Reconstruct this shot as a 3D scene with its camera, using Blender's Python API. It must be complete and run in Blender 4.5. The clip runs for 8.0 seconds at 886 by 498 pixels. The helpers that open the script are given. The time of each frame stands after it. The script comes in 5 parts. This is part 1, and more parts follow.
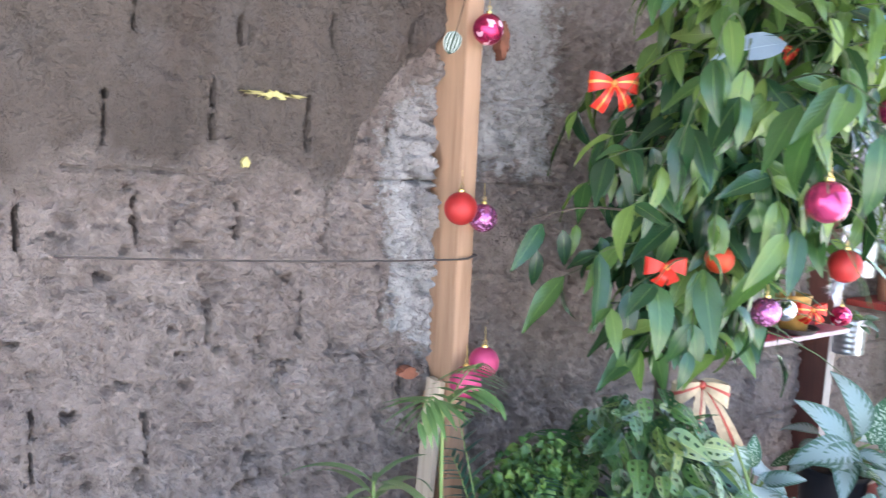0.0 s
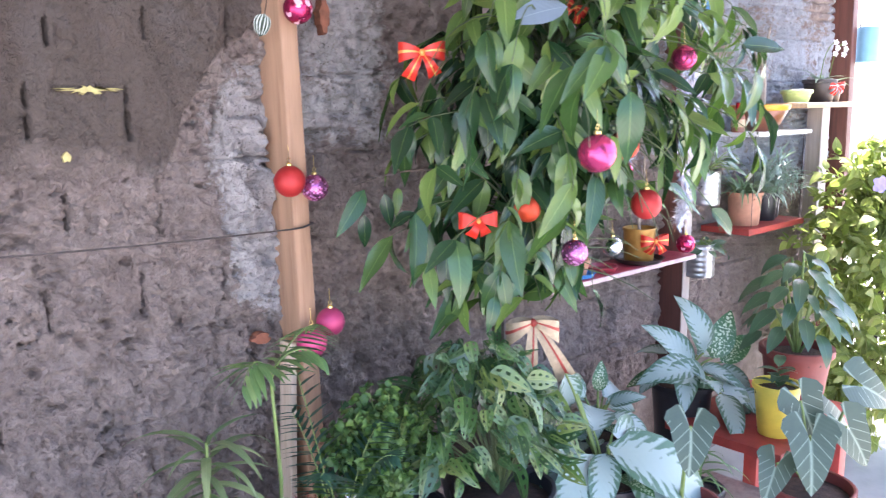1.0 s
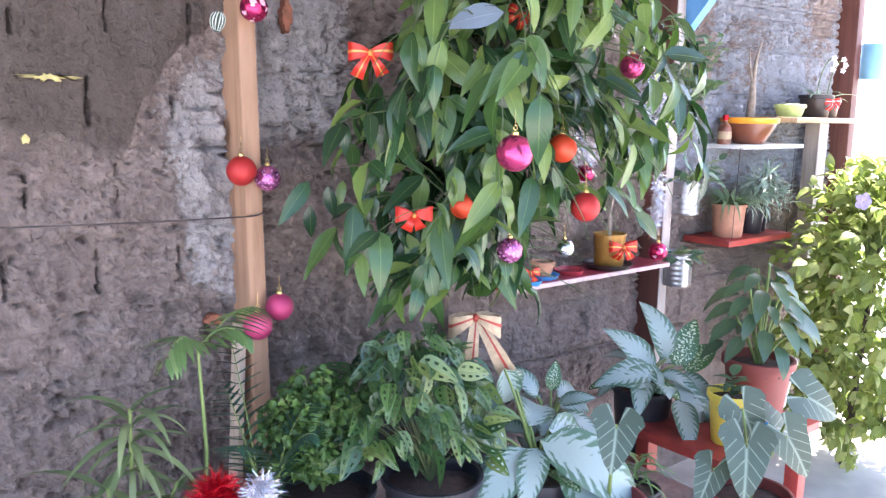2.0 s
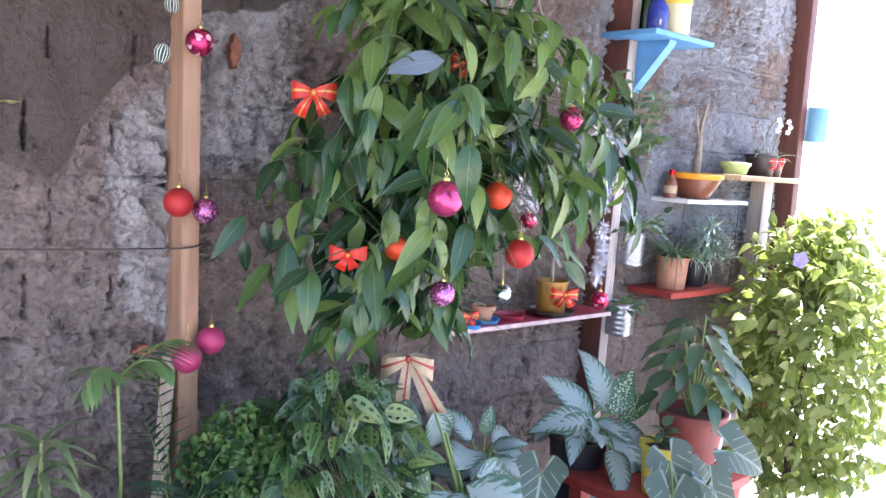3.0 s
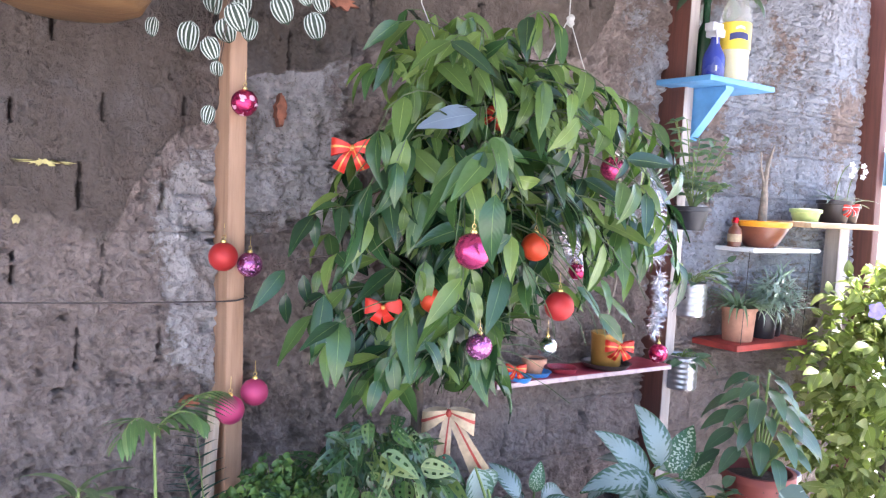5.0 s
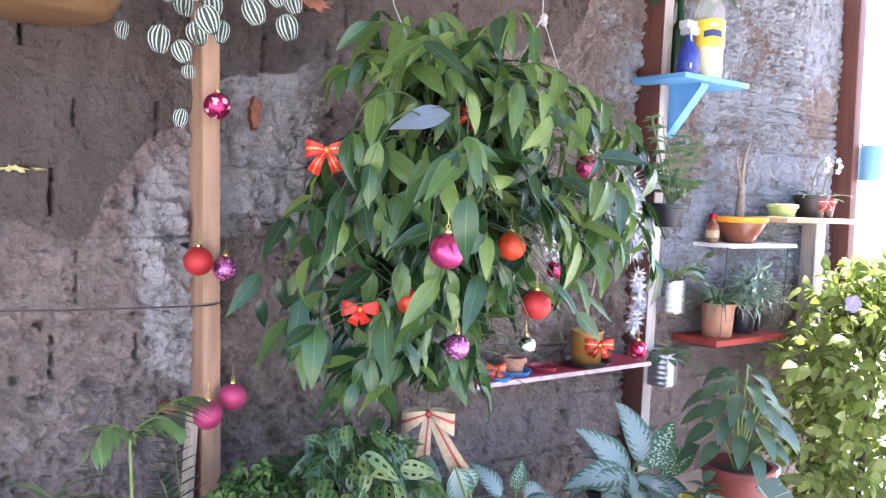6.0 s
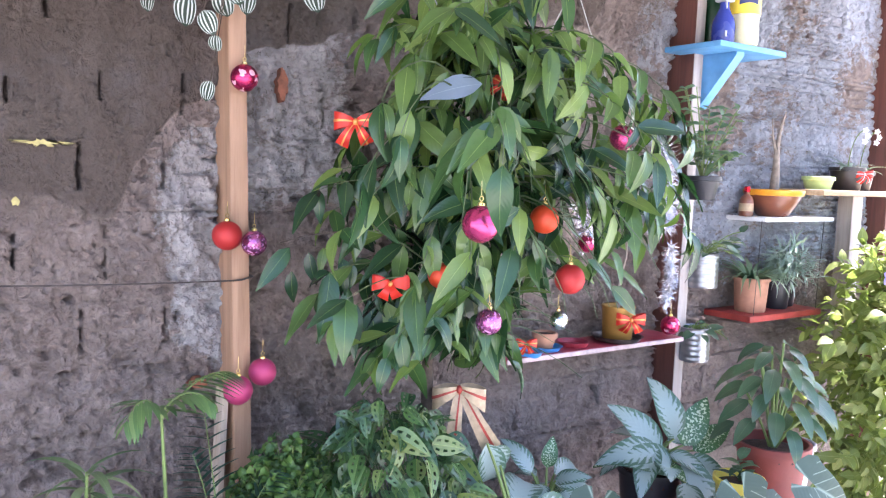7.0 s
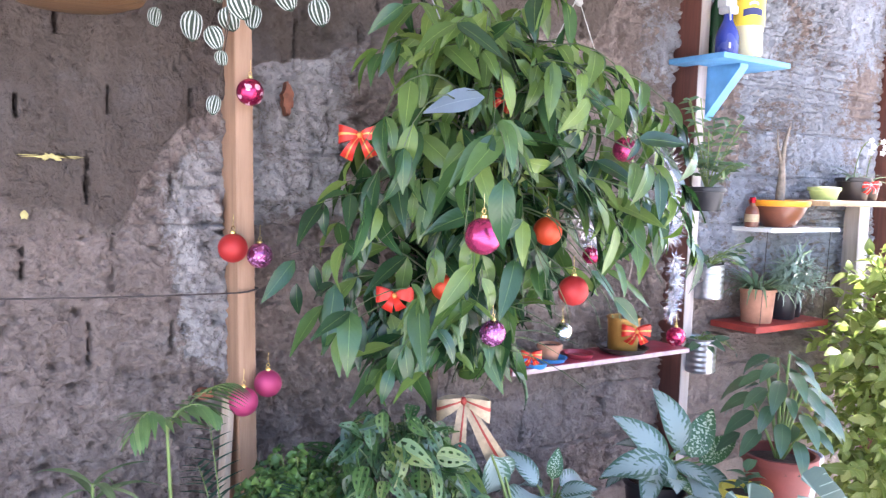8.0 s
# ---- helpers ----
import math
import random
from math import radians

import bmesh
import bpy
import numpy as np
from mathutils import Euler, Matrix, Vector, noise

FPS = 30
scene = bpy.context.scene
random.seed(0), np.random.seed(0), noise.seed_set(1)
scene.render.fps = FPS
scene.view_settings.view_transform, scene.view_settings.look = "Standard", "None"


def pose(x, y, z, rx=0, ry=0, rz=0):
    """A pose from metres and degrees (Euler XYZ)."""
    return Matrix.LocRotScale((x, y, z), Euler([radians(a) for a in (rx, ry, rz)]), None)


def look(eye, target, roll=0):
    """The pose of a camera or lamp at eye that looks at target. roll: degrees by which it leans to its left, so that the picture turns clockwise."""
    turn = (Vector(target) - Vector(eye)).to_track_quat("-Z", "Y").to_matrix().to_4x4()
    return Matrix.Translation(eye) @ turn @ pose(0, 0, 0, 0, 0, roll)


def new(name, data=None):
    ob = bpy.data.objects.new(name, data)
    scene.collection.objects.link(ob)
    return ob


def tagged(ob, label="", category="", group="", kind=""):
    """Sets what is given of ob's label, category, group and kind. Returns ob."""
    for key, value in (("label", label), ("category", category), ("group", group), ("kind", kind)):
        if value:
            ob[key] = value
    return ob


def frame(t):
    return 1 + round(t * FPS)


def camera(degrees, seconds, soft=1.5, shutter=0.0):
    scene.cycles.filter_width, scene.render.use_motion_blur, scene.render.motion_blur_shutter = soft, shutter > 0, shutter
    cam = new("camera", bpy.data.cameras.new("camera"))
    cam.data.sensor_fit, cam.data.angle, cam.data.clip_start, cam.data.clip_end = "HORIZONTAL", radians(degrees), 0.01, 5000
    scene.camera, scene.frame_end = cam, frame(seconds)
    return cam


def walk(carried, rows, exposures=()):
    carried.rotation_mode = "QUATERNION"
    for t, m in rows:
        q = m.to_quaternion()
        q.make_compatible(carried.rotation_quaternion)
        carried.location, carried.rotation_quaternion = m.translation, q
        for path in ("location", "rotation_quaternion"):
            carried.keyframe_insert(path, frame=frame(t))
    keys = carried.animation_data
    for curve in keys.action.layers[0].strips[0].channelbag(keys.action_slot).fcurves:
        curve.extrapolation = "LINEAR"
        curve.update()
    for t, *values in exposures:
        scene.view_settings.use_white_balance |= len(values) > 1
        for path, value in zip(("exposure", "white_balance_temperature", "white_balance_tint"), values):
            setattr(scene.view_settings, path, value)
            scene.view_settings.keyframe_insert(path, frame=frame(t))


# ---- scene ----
cam = camera(57.6, 8.0, soft=1.2, shutter=0.5)
PATH = [
    (0, (0.426, 0.024, 1.464), (1.636, 1.599, 1.238), 3.5),
    (0.5, (0.442, -0.101, 1.499), (1.712, 1.418, 1.22), 2.2),
    (1, (0.532, -0.22, 1.521), (1.852, 1.242, 1.171), -0.9),
    (1.2, (0.551, -0.273, 1.526), (1.838, 1.226, 1.216), -0.9),
    (2.3, (0.686, -0.46, 1.502), (1.91, 1.085, 1.164), 1.9),
    (2.5, (0.687, -0.465, 1.507), (1.921, 1.078, 1.196), 3.2),
    (3, (0.715, -0.495, 1.52), (2.025, 0.997, 1.282), 4.0),
    (3.5, (0.76, -0.527, 1.52), (2.008, 1.027, 1.36), 3.8),
    (4, (0.783, -0.552, 1.524), (1.982, 1.044, 1.399), 3.2),
    (4.5, (0.798, -0.556, 1.53), (1.948, 1.077, 1.423), 2.7),
    (4.7, (0.801, -0.556, 1.531), (1.948, 1.08, 1.402), 3.1),
    (6, (0.824, -0.568, 1.532), (2.003, 1.042, 1.408), 2.2),
    (6.5, (0.823, -0.556, 1.526), (2.027, 1.034, 1.364), 2.3),
    (7, (0.828, -0.529, 1.522), (1.96, 1.109, 1.338), 1.9),
    (7.5, (0.832, -0.537, 1.521), (1.976, 1.095, 1.35), 2.0),
    (8, (0.831, -0.544, 1.525), (1.946, 1.108, 1.368), 1.7),
]
EXPOSE, TINT = 2.64, 20.0
walk(cam, [(t, look(eye, target, roll)) for t, eye, target, roll in PATH],
     [(t, EXPOSE + s, k, TINT + g) for t, s, k, g in ((0.0, 0.40, 6180.0, -10.0), (0.5, 0.30, 6170.0, -6.0), (1.0, 0.24, 6220.0, 0.0), (2.5, 0.10, 6220.0, 0.0), (3.0, -0.15, 6140.0, 0.0), (3.5, -0.38, 6200.0, 0.0), (4.0, -0.17, 6140.0, 0.0), (4.5, 0.04, 6140.0, 0.0), (7.0, 0.10, 6140.0, 0.0), (8.0, 0.22, 6140.0, 0.0))])

# ---- light ----
world = bpy.data.worlds.new("world")
scene.world = world
world.use_nodes = True
SUN_EL, SUN_AZ = 60.0, 12.0      # degrees; azimuth counted from +x towards +y
wn = world.node_tree.nodes
sky = wn.new("ShaderNodeTexSky")
sky.sky_type, sky.sun_disc = "NISHITA", False
sky.sun_elevation, sky.sun_rotation = radians(SUN_EL), radians(90 - SUN_AZ)
sky.air_density, sky.dust_density = 1.0, 2.0
wn["Background"].inputs["Strength"].default_value = 0.15
world.node_tree.links.new(sky.outputs[0], wn["Background"].inputs["Color"])
sun = new("sun", bpy.data.lights.new("sun", "SUN"))
sun.data.energy, sun.data.angle, sun.data.color = 4.5, radians(0.5), (1.0, 0.95, 0.87)
sd = Vector((math.cos(radians(SUN_EL)) * math.cos(radians(SUN_AZ)), math.cos(radians(SUN_EL)) * math.sin(radians(SUN_AZ)), math.sin(radians(SUN_EL))))
sun.matrix_world = look(sd * 20, (0, 0, 0))


# ---- building helpers ----
def settle(ob):
    """Draws a thing at the far stretch of the wall in to its measured place."""
    x = ob.location.x
    far = max(0.0, x - 2.0)
    ob.location.x -= 0.030 * far + 0.0032 * far * far
    ob.location.z += min(0.036, 0.022 * far)


def part(name, bm, material, parent=None, label="", smooth=True):
    me = bpy.data.meshes.new(name)
    bmesh.ops.recalc_face_normals(bm, faces=bm.faces[:])
    bm.to_mesh(me)
    bm.free()
    return put_mesh(name, me, material, parent, label, smooth)


def put_mesh(name, me, material, parent=None, label="", smooth=True, m=None):
    if material is not None and not me.materials:
        me.materials.append(material)
    if smooth:
        me.shade_smooth()
        me.set_sharp_from_angle(angle=radians(42))
    ob = new(name, me)
    if m is not None:
        ob.matrix_basis = m
    if parent is not None:
        ob.parent = parent
        ob.matrix_parent_inverse = world_of(parent).inverted()
    if label:
        ob["label"] = label
    return ob


def world_of(ob):
    m = ob.matrix_basis.copy()
    if ob.parent:
        m = world_of(ob.parent) @ ob.matrix_parent_inverse @ m
    return m


def piece(name, me, parent, m):
    """One more object on a mesh that others share."""
    ob = new(name, me)
    ob.matrix_basis = m
    ob.parent = parent
    ob.matrix_parent_inverse = world_of(parent).inverted()
    return ob


def thing(name, loc, label, category, group=""):
    e = new(name)
    e.location = loc
    e.empty_display_size = 0.05
    return tagged(e, label, category, group)


def box(bm, lo, hi, bevel=0.003):
    c, s = (Vector(lo) + Vector(hi)) / 2, Vector(hi) - Vector(lo)
    made = bmesh.ops.create_cube(bm, size=1, matrix=Matrix.Translation(c) @ Matrix.Diagonal((*s, 1)))
    if bevel:
        edges = list({e for v in made["verts"] for e in v.link_edges})
        bmesh.ops.bevel(bm, geom=edges, offset=bevel, segments=2, affect="EDGES", profile=0.6)
    return bm


def lathe(bm, loc, profile, segs=24, wobble=0.0):
    """Turns (radius, height) pairs round the upright through loc."""
    rings = []
    for r, h in profile:
        ring = []
        for i in range(segs):
            a = 2 * math.pi * i / segs
            q = r * (1 + wobble * math.sin(3 * a + h * 9))
            ring.append(bm.verts.new((loc[0] + q * math.cos(a), loc[1] + q * math.sin(a), loc[2] + h)))
        rings.append(ring)
    for a, b in zip(rings, rings[1:]):
        for i in range(segs):
            j = (i + 1) % segs
            bm.faces.new((a[i], a[j], b[j], b[i]))
    for ring in (rings[0], rings[-1]):
        bm.faces.new(ring)
    return bm


def tube(bm, pts, radii, segs=7):
    pts = [Vector(p) for p in pts]
    if not isinstance(radii, (list, tuple)):
        radii = [radii] * len(pts)
    rings = []
    for i, p in enumerate(pts):
        d = (pts[min(i + 1, len(pts) - 1)] - pts[max(i - 1, 0)]).normalized()
        u = d.orthogonal().normalized() if i == 0 else (rings_u - d * rings_u.dot(d)).normalized()
        rings_u = u
        v = d.cross(u)
        rings.append([bm.verts.new(p + (u * math.cos(2 * math.pi * k / segs) + v * math.sin(2 * math.pi * k / segs)) * radii[i]) for k in range(segs)])
    for a, b in zip(rings, rings[1:]):
        for k in range(segs):
            j = (k + 1) % segs
            bm.faces.new((a[k], a[j], b[j], b[k]))
    bm.faces.new(rings[0][::-1])
    bm.faces.new(rings[-1])
    return bm


def arc(a, b, sag, n=8):
    """Points from a to b, bulging by the vector sag."""
    a, b, sag = Vector(a), Vector(b), Vector(sag)
    return [a.lerp(b, i / n) + sag * 4 * (i / n) * (1 - i / n) for i in range(n + 1)]


def frame_to(base, along, up):
    """A pose whose Y runs along, with Z near up."""
    y = Vector(along).normalized()
    x = y.cross(Vector(up))
    if x.length < 1e-4:
        x = y.orthogonal()
    x.normalize()
    z = x.cross(y)
    m = Matrix((x, y, z)).transposed().to_4x4()
    m.translation = Vector(base)
    return m


# ---- materials ----
def mat(name):
    m = bpy.data.materials.new(name)
    m.use_nodes = True
    return m, m.node_tree, m.node_tree.nodes["Principled BSDF"]


def node(nt, kind, **inputs):
    n = nt.nodes.new(kind)
    for k, v in inputs.items():
        n.inputs[k].default_value = v
    return n


def noise_of(nt, scale, detail=4.0, rough=0.55, coords="Object", stretch=None):
    tc = nt.nodes.new("ShaderNodeTexCoord")
    n = node(nt, "ShaderNodeTexNoise", Scale=scale, Detail=detail, Roughness=rough)
    src = tc.outputs[coords]
    if stretch:
        mp = node(nt, "ShaderNodeMapping", Scale=stretch)
        nt.links.new(src, mp.inputs["Vector"])
        src = mp.outputs[0]
    nt.links.new(src, n.inputs["Vector"])
    return n.outputs["Fac"]


def ramp(nt, fac, stops):
    r = nt.nodes.new("ShaderNodeValToRGB")
    stops = list(stops) + [(1.0, stops[0][1])] if len(stops) == 1 else stops
    while len(r.color_ramp.elements) < len(stops):
        r.color_ramp.elements.new(0.5)
    for e, (p, c) in zip(r.color_ramp.elements, stops):
        e.position, e.color = p, (*c, 1)
    nt.links.new(fac, r.inputs[0])
    return r.outputs[0]


def mixc(nt, fac, a, b, how="MIX"):
    n = nt.nodes.new("ShaderNodeMix")
    n.data_type, n.blend_type = "RGBA", how
    for sock, v in ((n.inputs[0], fac), (n.inputs[6], a), (n.inputs[7], b)):
        if isinstance(v, bpy.types.NodeSocket):
            nt.links.new(v, sock)
        else:
            sock.default_value = v if isinstance(v, float) else (*v, 1)
    return n.outputs[2]


def calc(nt, op, a, b=0.0, clamp=False):
    n = nt.nodes.new("ShaderNodeMath")
    n.operation, n.use_clamp = op, clamp
    for sock, v in ((n.inputs[0], a), (n.inputs[1], b)):
        if isinstance(v, bpy.types.NodeSocket):
            nt.links.new(v, sock)
        else:
            sock.default_value = v
    return n.outputs[0]


def bump(nt, bsdf, fac, strength, distance):
    b = node(nt, "ShaderNodeBump", Strength=strength, Distance=distance)
    nt.links.new(fac, b.inputs["Height"])
    nt.links.new(b.outputs[0], bsdf.inputs["Normal"])


def any_random(nt):
    """A number that differs from object to object and from island to island."""
    a = nt.nodes.new("ShaderNodeObjectInfo").outputs["Random"]
    b = nt.nodes.new("ShaderNodeNewGeometry").outputs["Random Per Island"]
    return calc(nt, "FRACT", calc(nt, "ADD", a, b))


def plain(name, colour, rough=0.5, metal=0.0, vary=0.25, scale=18.0, bumps=0.12, coat=0.0):
    m, nt, b = mat(name)
    f = noise_of(nt, scale, 5)
    dark = tuple(c * (1 - vary) for c in colour)
    light = tuple(min(1, c * (1 + vary * 0.7)) for c in colour)
    nt.links.new(ramp(nt, f, [(0.3, dark), (0.7, light)]), b.inputs["Base Color"])
    b.inputs["Metallic"].default_value = metal
    b.inputs["Coat Weight"].default_value = coat
    r = noise_of(nt, scale * 0.35, 3)
    nt.links.new(calc(nt, "MULTIPLY_ADD", r, 0.3, False), b.inputs["Roughness"])
    b.inputs["Roughness"].links[0].from_node.inputs[2].default_value = max(0.02, rough - 0.15)
    if bumps:
        bump(nt, b, noise_of(nt, scale * 4, 4), bumps, 0.004)
    return m


def wood(name, light, dark, rough=0.6, axis=2):
    m, nt, b = mat(name)
    s = [9.0, 9.0, 9.0]
    s[axis] = 0.7
    g = noise_of(nt, 5.0, 7, 0.62, stretch=s)
    s2 = [60.0, 60.0, 60.0]
    s2[axis] = 3.0
    fine = noise_of(nt, 3.0, 4, 0.6, stretch=s2)
    c = ramp(nt, g, [(0.28, dark), (0.55, light), (0.8, tuple(min(1, x * 1.18) for x in light))])
    c = mixc(nt, calc(nt, "MULTIPLY", fine, 0.35), c, dark)
    stain = noise_of(nt, 2.4, 3)
    c = mixc(nt, calc(nt, "MULTIPLY", calc(nt, "SUBTRACT", stain, 0.5, True), 1.3), c, tuple(x * 0.5 for x in dark))
    nt.links.new(c, b.inputs["Base Color"])
    b.inputs["Roughness"].default_value = rough
    bump(nt, b, fine, 0.35, 0.003)
    return m


def leaf_mat(name, colours, vein=None, pattern="", rough=0.36, through_light=0.22):
    """colours: from old leaf to young; vein: the colour of the pattern drawn along the leaf's own u (across) and v (along)."""
    m, nt, b = mat(name)
    rnd = any_random(nt)
    n = len(colours)
    c = ramp(nt, rnd, [((i / max(1, n - 1)) ** 0.75, col) for i, col in enumerate(colours)])
    mott = noise_of(nt, 35, 4)
    c = mixc(nt, calc(nt, "MULTIPLY", mott, 0.4), c, tuple(x * 0.5 for x in colours[0]))
    uv = nt.nodes.new("ShaderNodeUVMap")
    uv.uv_map = "leaf"
    sep = nt.nodes.new("ShaderNodeSeparateXYZ")
    nt.links.new(uv.outputs[0], sep.inputs[0])
    u = calc(nt, "ABSOLUTE", sep.outputs[0])
    v = sep.outputs[1]
    wob = calc(nt, "MULTIPLY", calc(nt, "SUBTRACT", noise_of(nt, 60, 3), 0.5), 0.25)
    rib = calc(nt, "LESS_THAN", u, 0.035)
    if pattern == "veins":            # pale ribs that leave the midrib at a slant, one down each hind lobe
        s = calc(nt, "FRACT", calc(nt, "SUBTRACT", calc(nt, "MULTIPLY", v, 3.8), calc(nt, "MULTIPLY", u, 2.0)))
        side = calc(nt, "MULTIPLY", calc(nt, "SUBTRACT", 1.0, calc(nt, "MULTIPLY", s, 7.0), True), calc(nt, "GREATER_THAN", v, -0.04))
        lobe = calc(nt, "SUBTRACT", 1.0, calc(nt, "MULTIPLY", calc(nt, "ABSOLUTE", calc(nt, "SUBTRACT", u, calc(nt, "MULTIPLY", calc(nt, "ABSOLUTE", v), 1.15))), 13.0), True)
        lobe = calc(nt, "MULTIPLY", lobe, calc(nt, "LESS_THAN", v, 0.02))
        mask = calc(nt, "MAXIMUM", calc(nt, "MAXIMUM", side, lobe), calc(nt, "SUBTRACT", 1.0, calc(nt, "MULTIPLY", u, 11.0), True))
        mask = calc(nt, "MULTIPLY", mask, calc(nt, "ADD", 0.3, calc(nt, "MULTIPLY", mott, 0.6)))
    elif pattern == "silver":         # pale leaf with green ribs and a green rim
        s = calc(nt, "SINE", calc(nt, "ADD", calc(nt, "SUBTRACT", calc(nt, "MULTIPLY", v, 62.0), calc(nt, "MULTIPLY", u, 16.0)), calc(nt, "MULTIPLY", wob, 22.0)))
        s = calc(nt, "ADD", calc(nt, "MULTIPLY", s, 0.22), calc(nt, "ADD", calc(nt, "MULTIPLY", wob, 4.0), calc(nt, "SUBTRACT", 0.92, u)))
        mask = calc(nt, "MULTIPLY", calc(nt, "MULTIPLY", calc(nt, "SUBTRACT", s, 0.12, True), 4.0, True), 0.92)
    elif pattern == "stripes":        # bands that run from the stalk to the tip
        s = calc(nt, "FRACT", calc(nt, "ADD", calc(nt, "ADD", calc(nt, "MULTIPLY", u, 2.7), 0.12), wob))
        mask = calc(nt, "MULTIPLY", calc(nt, "GREATER_THAN", s, 0.58), calc(nt, "LESS_THAN", v, 0.9))
    elif pattern == "specks":
        mask = calc(nt, "MULTIPLY", calc(nt, "GREATER_THAN", calc(nt, "ADD", noise_of(nt, 120, 2), calc(nt, "MULTIPLY", u, -0.12)), 0.5), 0.85)
    else:
        mask = calc(nt, "MULTIPLY", rib, 0.2)
        vein = vein or tuple(min(1, x * 2.2) for x in colours[-1])
    c = mixc(nt, mask, c, vein)
    nt.links.new(c, b.inputs["Base Color"])
    b.inputs["Roughness"].default_value = rough
    b.inputs["Specular IOR Level"].default_value = 0.62 if rough < 0.4 else 0.45
    bump(nt, b, calc(nt, "ADD", calc(nt, "SINE", calc(nt, "MULTIPLY", calc(nt, "SUBTRACT", v, calc(nt, "MULTIPLY", u, 0.25)), 70.0)), calc(nt, "MULTIPLY", mott, 4.0)), 0.09, 0.0012)
    tr = nt.nodes.new("ShaderNodeBsdfTranslucent")
    nt.links.new(mixc(nt, 0.6, c, (0.55, 0.75, 0.2), "MULTIPLY"), tr.inputs["Color"])
    mx = nt.nodes.new("ShaderNodeMixShader")
    mx.inputs[0].default_value = through_light
    nt.links.new(b.outputs[0], mx.inputs[1])
    nt.links.new(tr.outputs[0], mx.inputs[2])
    nt.links.new(mx.outputs[0], nt.nodes["Material Output"].inputs["Surface"])
    return m


def wall_mat(name, coat_lo, coat_hi, low, high, pale):
    """Cement over clay blocks: a brown trowelled coat, paler rough mortar, and lime wash, by the wall's own "coat" and
    "wash" layers; "far" puts the sky's bluish light into the colour.
    """
    m, nt, b = mat(name)
    geo = nt.nodes.new("ShaderNodeNewGeometry").outputs["Position"]

    def at_world(scale, detail, rough=0.6, stretch=None):
        src = geo
        if stretch:
            mp = node(nt, "ShaderNodeMapping", Scale=stretch)
            nt.links.new(geo, mp.inputs["Vector"])
            src = mp.outputs[0]
        n = node(nt, "ShaderNodeTexNoise", Scale=scale, Detail=detail, Roughness=rough)
        nt.links.new(src, n.inputs["Vector"])
        return n.outputs["Fac"]

    def layer(key):
        n = nt.nodes.new("ShaderNodeAttribute")
        n.attribute_name = key
        return n.outputs["Fac"]
    big, mid, fine = at_world(3.1, 5), at_world(21, 6, 0.62), at_world(120, 4)
    streak = at_world(9, 5, 0.6, (1.0, 1.0, 0.28))
    coat, wash = layer("coat"), layer("wash")
    c = mixc(nt, coat, ramp(nt, mid, [(0.25, low), (0.75, high)]), ramp(nt, streak, [(0.28, coat_lo), (0.75, coat_hi)]))
    # brown fades out at the far end, where sky light is painted in
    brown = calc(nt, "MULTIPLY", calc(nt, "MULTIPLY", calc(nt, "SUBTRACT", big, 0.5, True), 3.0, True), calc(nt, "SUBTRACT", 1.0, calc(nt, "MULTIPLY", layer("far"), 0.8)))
    c = mixc(nt, brown, c, mixc(nt, 0.5, c, (0.15, 0.10, 0.08)))
    cool = calc(nt, "MULTIPLY", calc(nt, "SUBTRACT", at_world(5.5, 4), 0.52, True), 3.0, True)
    c = mixc(nt, cool, c, mixc(nt, 0.3, c, (0.26, 0.25, 0.265)))
    # lime on what stands proud, torn into flakes
    flake = calc(nt, "ADD", calc(nt, "MULTIPLY", at_world(24, 8, 0.7), 0.75), calc(nt, "MULTIPLY", at_world(62, 5, 0.65, (0.75, 1.0, 1.3)), 0.25))
    lime = calc(nt, "MULTIPLY", calc(nt, "SUBTRACT", calc(nt, "ADD", flake, calc(nt, "MULTIPLY", wash, 0.34)), 0.66, True), 9.0, True)
    # far lime tinted blue-grey in place of glancing sky light
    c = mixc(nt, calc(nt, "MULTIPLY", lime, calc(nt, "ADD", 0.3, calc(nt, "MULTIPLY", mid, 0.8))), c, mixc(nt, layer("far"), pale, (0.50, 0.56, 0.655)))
    # dark flecks in the colour stand in for shade inside small pits
    pit_shade = calc(nt, "MULTIPLY", calc(nt, "SUBTRACT", 0.40, at_world(75, 5, 0.7), True), 14.0, True)
    c = mixc(nt, calc(nt, "MULTIPLY", pit_shade, calc(nt, "ADD", 0.25, calc(nt, "MULTIPLY", wash, 0.45))), c, (0.05, 0.042, 0.042))
    rnd = nt.nodes.new("ShaderNodeObjectInfo").outputs["Random"]
    c = mixc(nt, calc(nt, "MULTIPLY", rnd, 0.2), c, (0.13, 0.09, 0.075))
    nt.links.new(c, b.inputs["Base Color"])
    b.inputs["Roughness"].default_value = 0.9
    b.inputs["Specular IOR Level"].default_value = 0.3
    bump(nt, b, calc(nt, "ADD", calc(nt, "MULTIPLY", mid, 1.1), calc(nt, "ADD", calc(nt, "ADD", fine, calc(nt, "MULTIPLY", at_world(52, 5, 0.65, (1.25, 1.0, 0.8)), 1.3)), calc(nt, "MULTIPLY", lime, 0.35))), 1.0, 0.017)
    return m


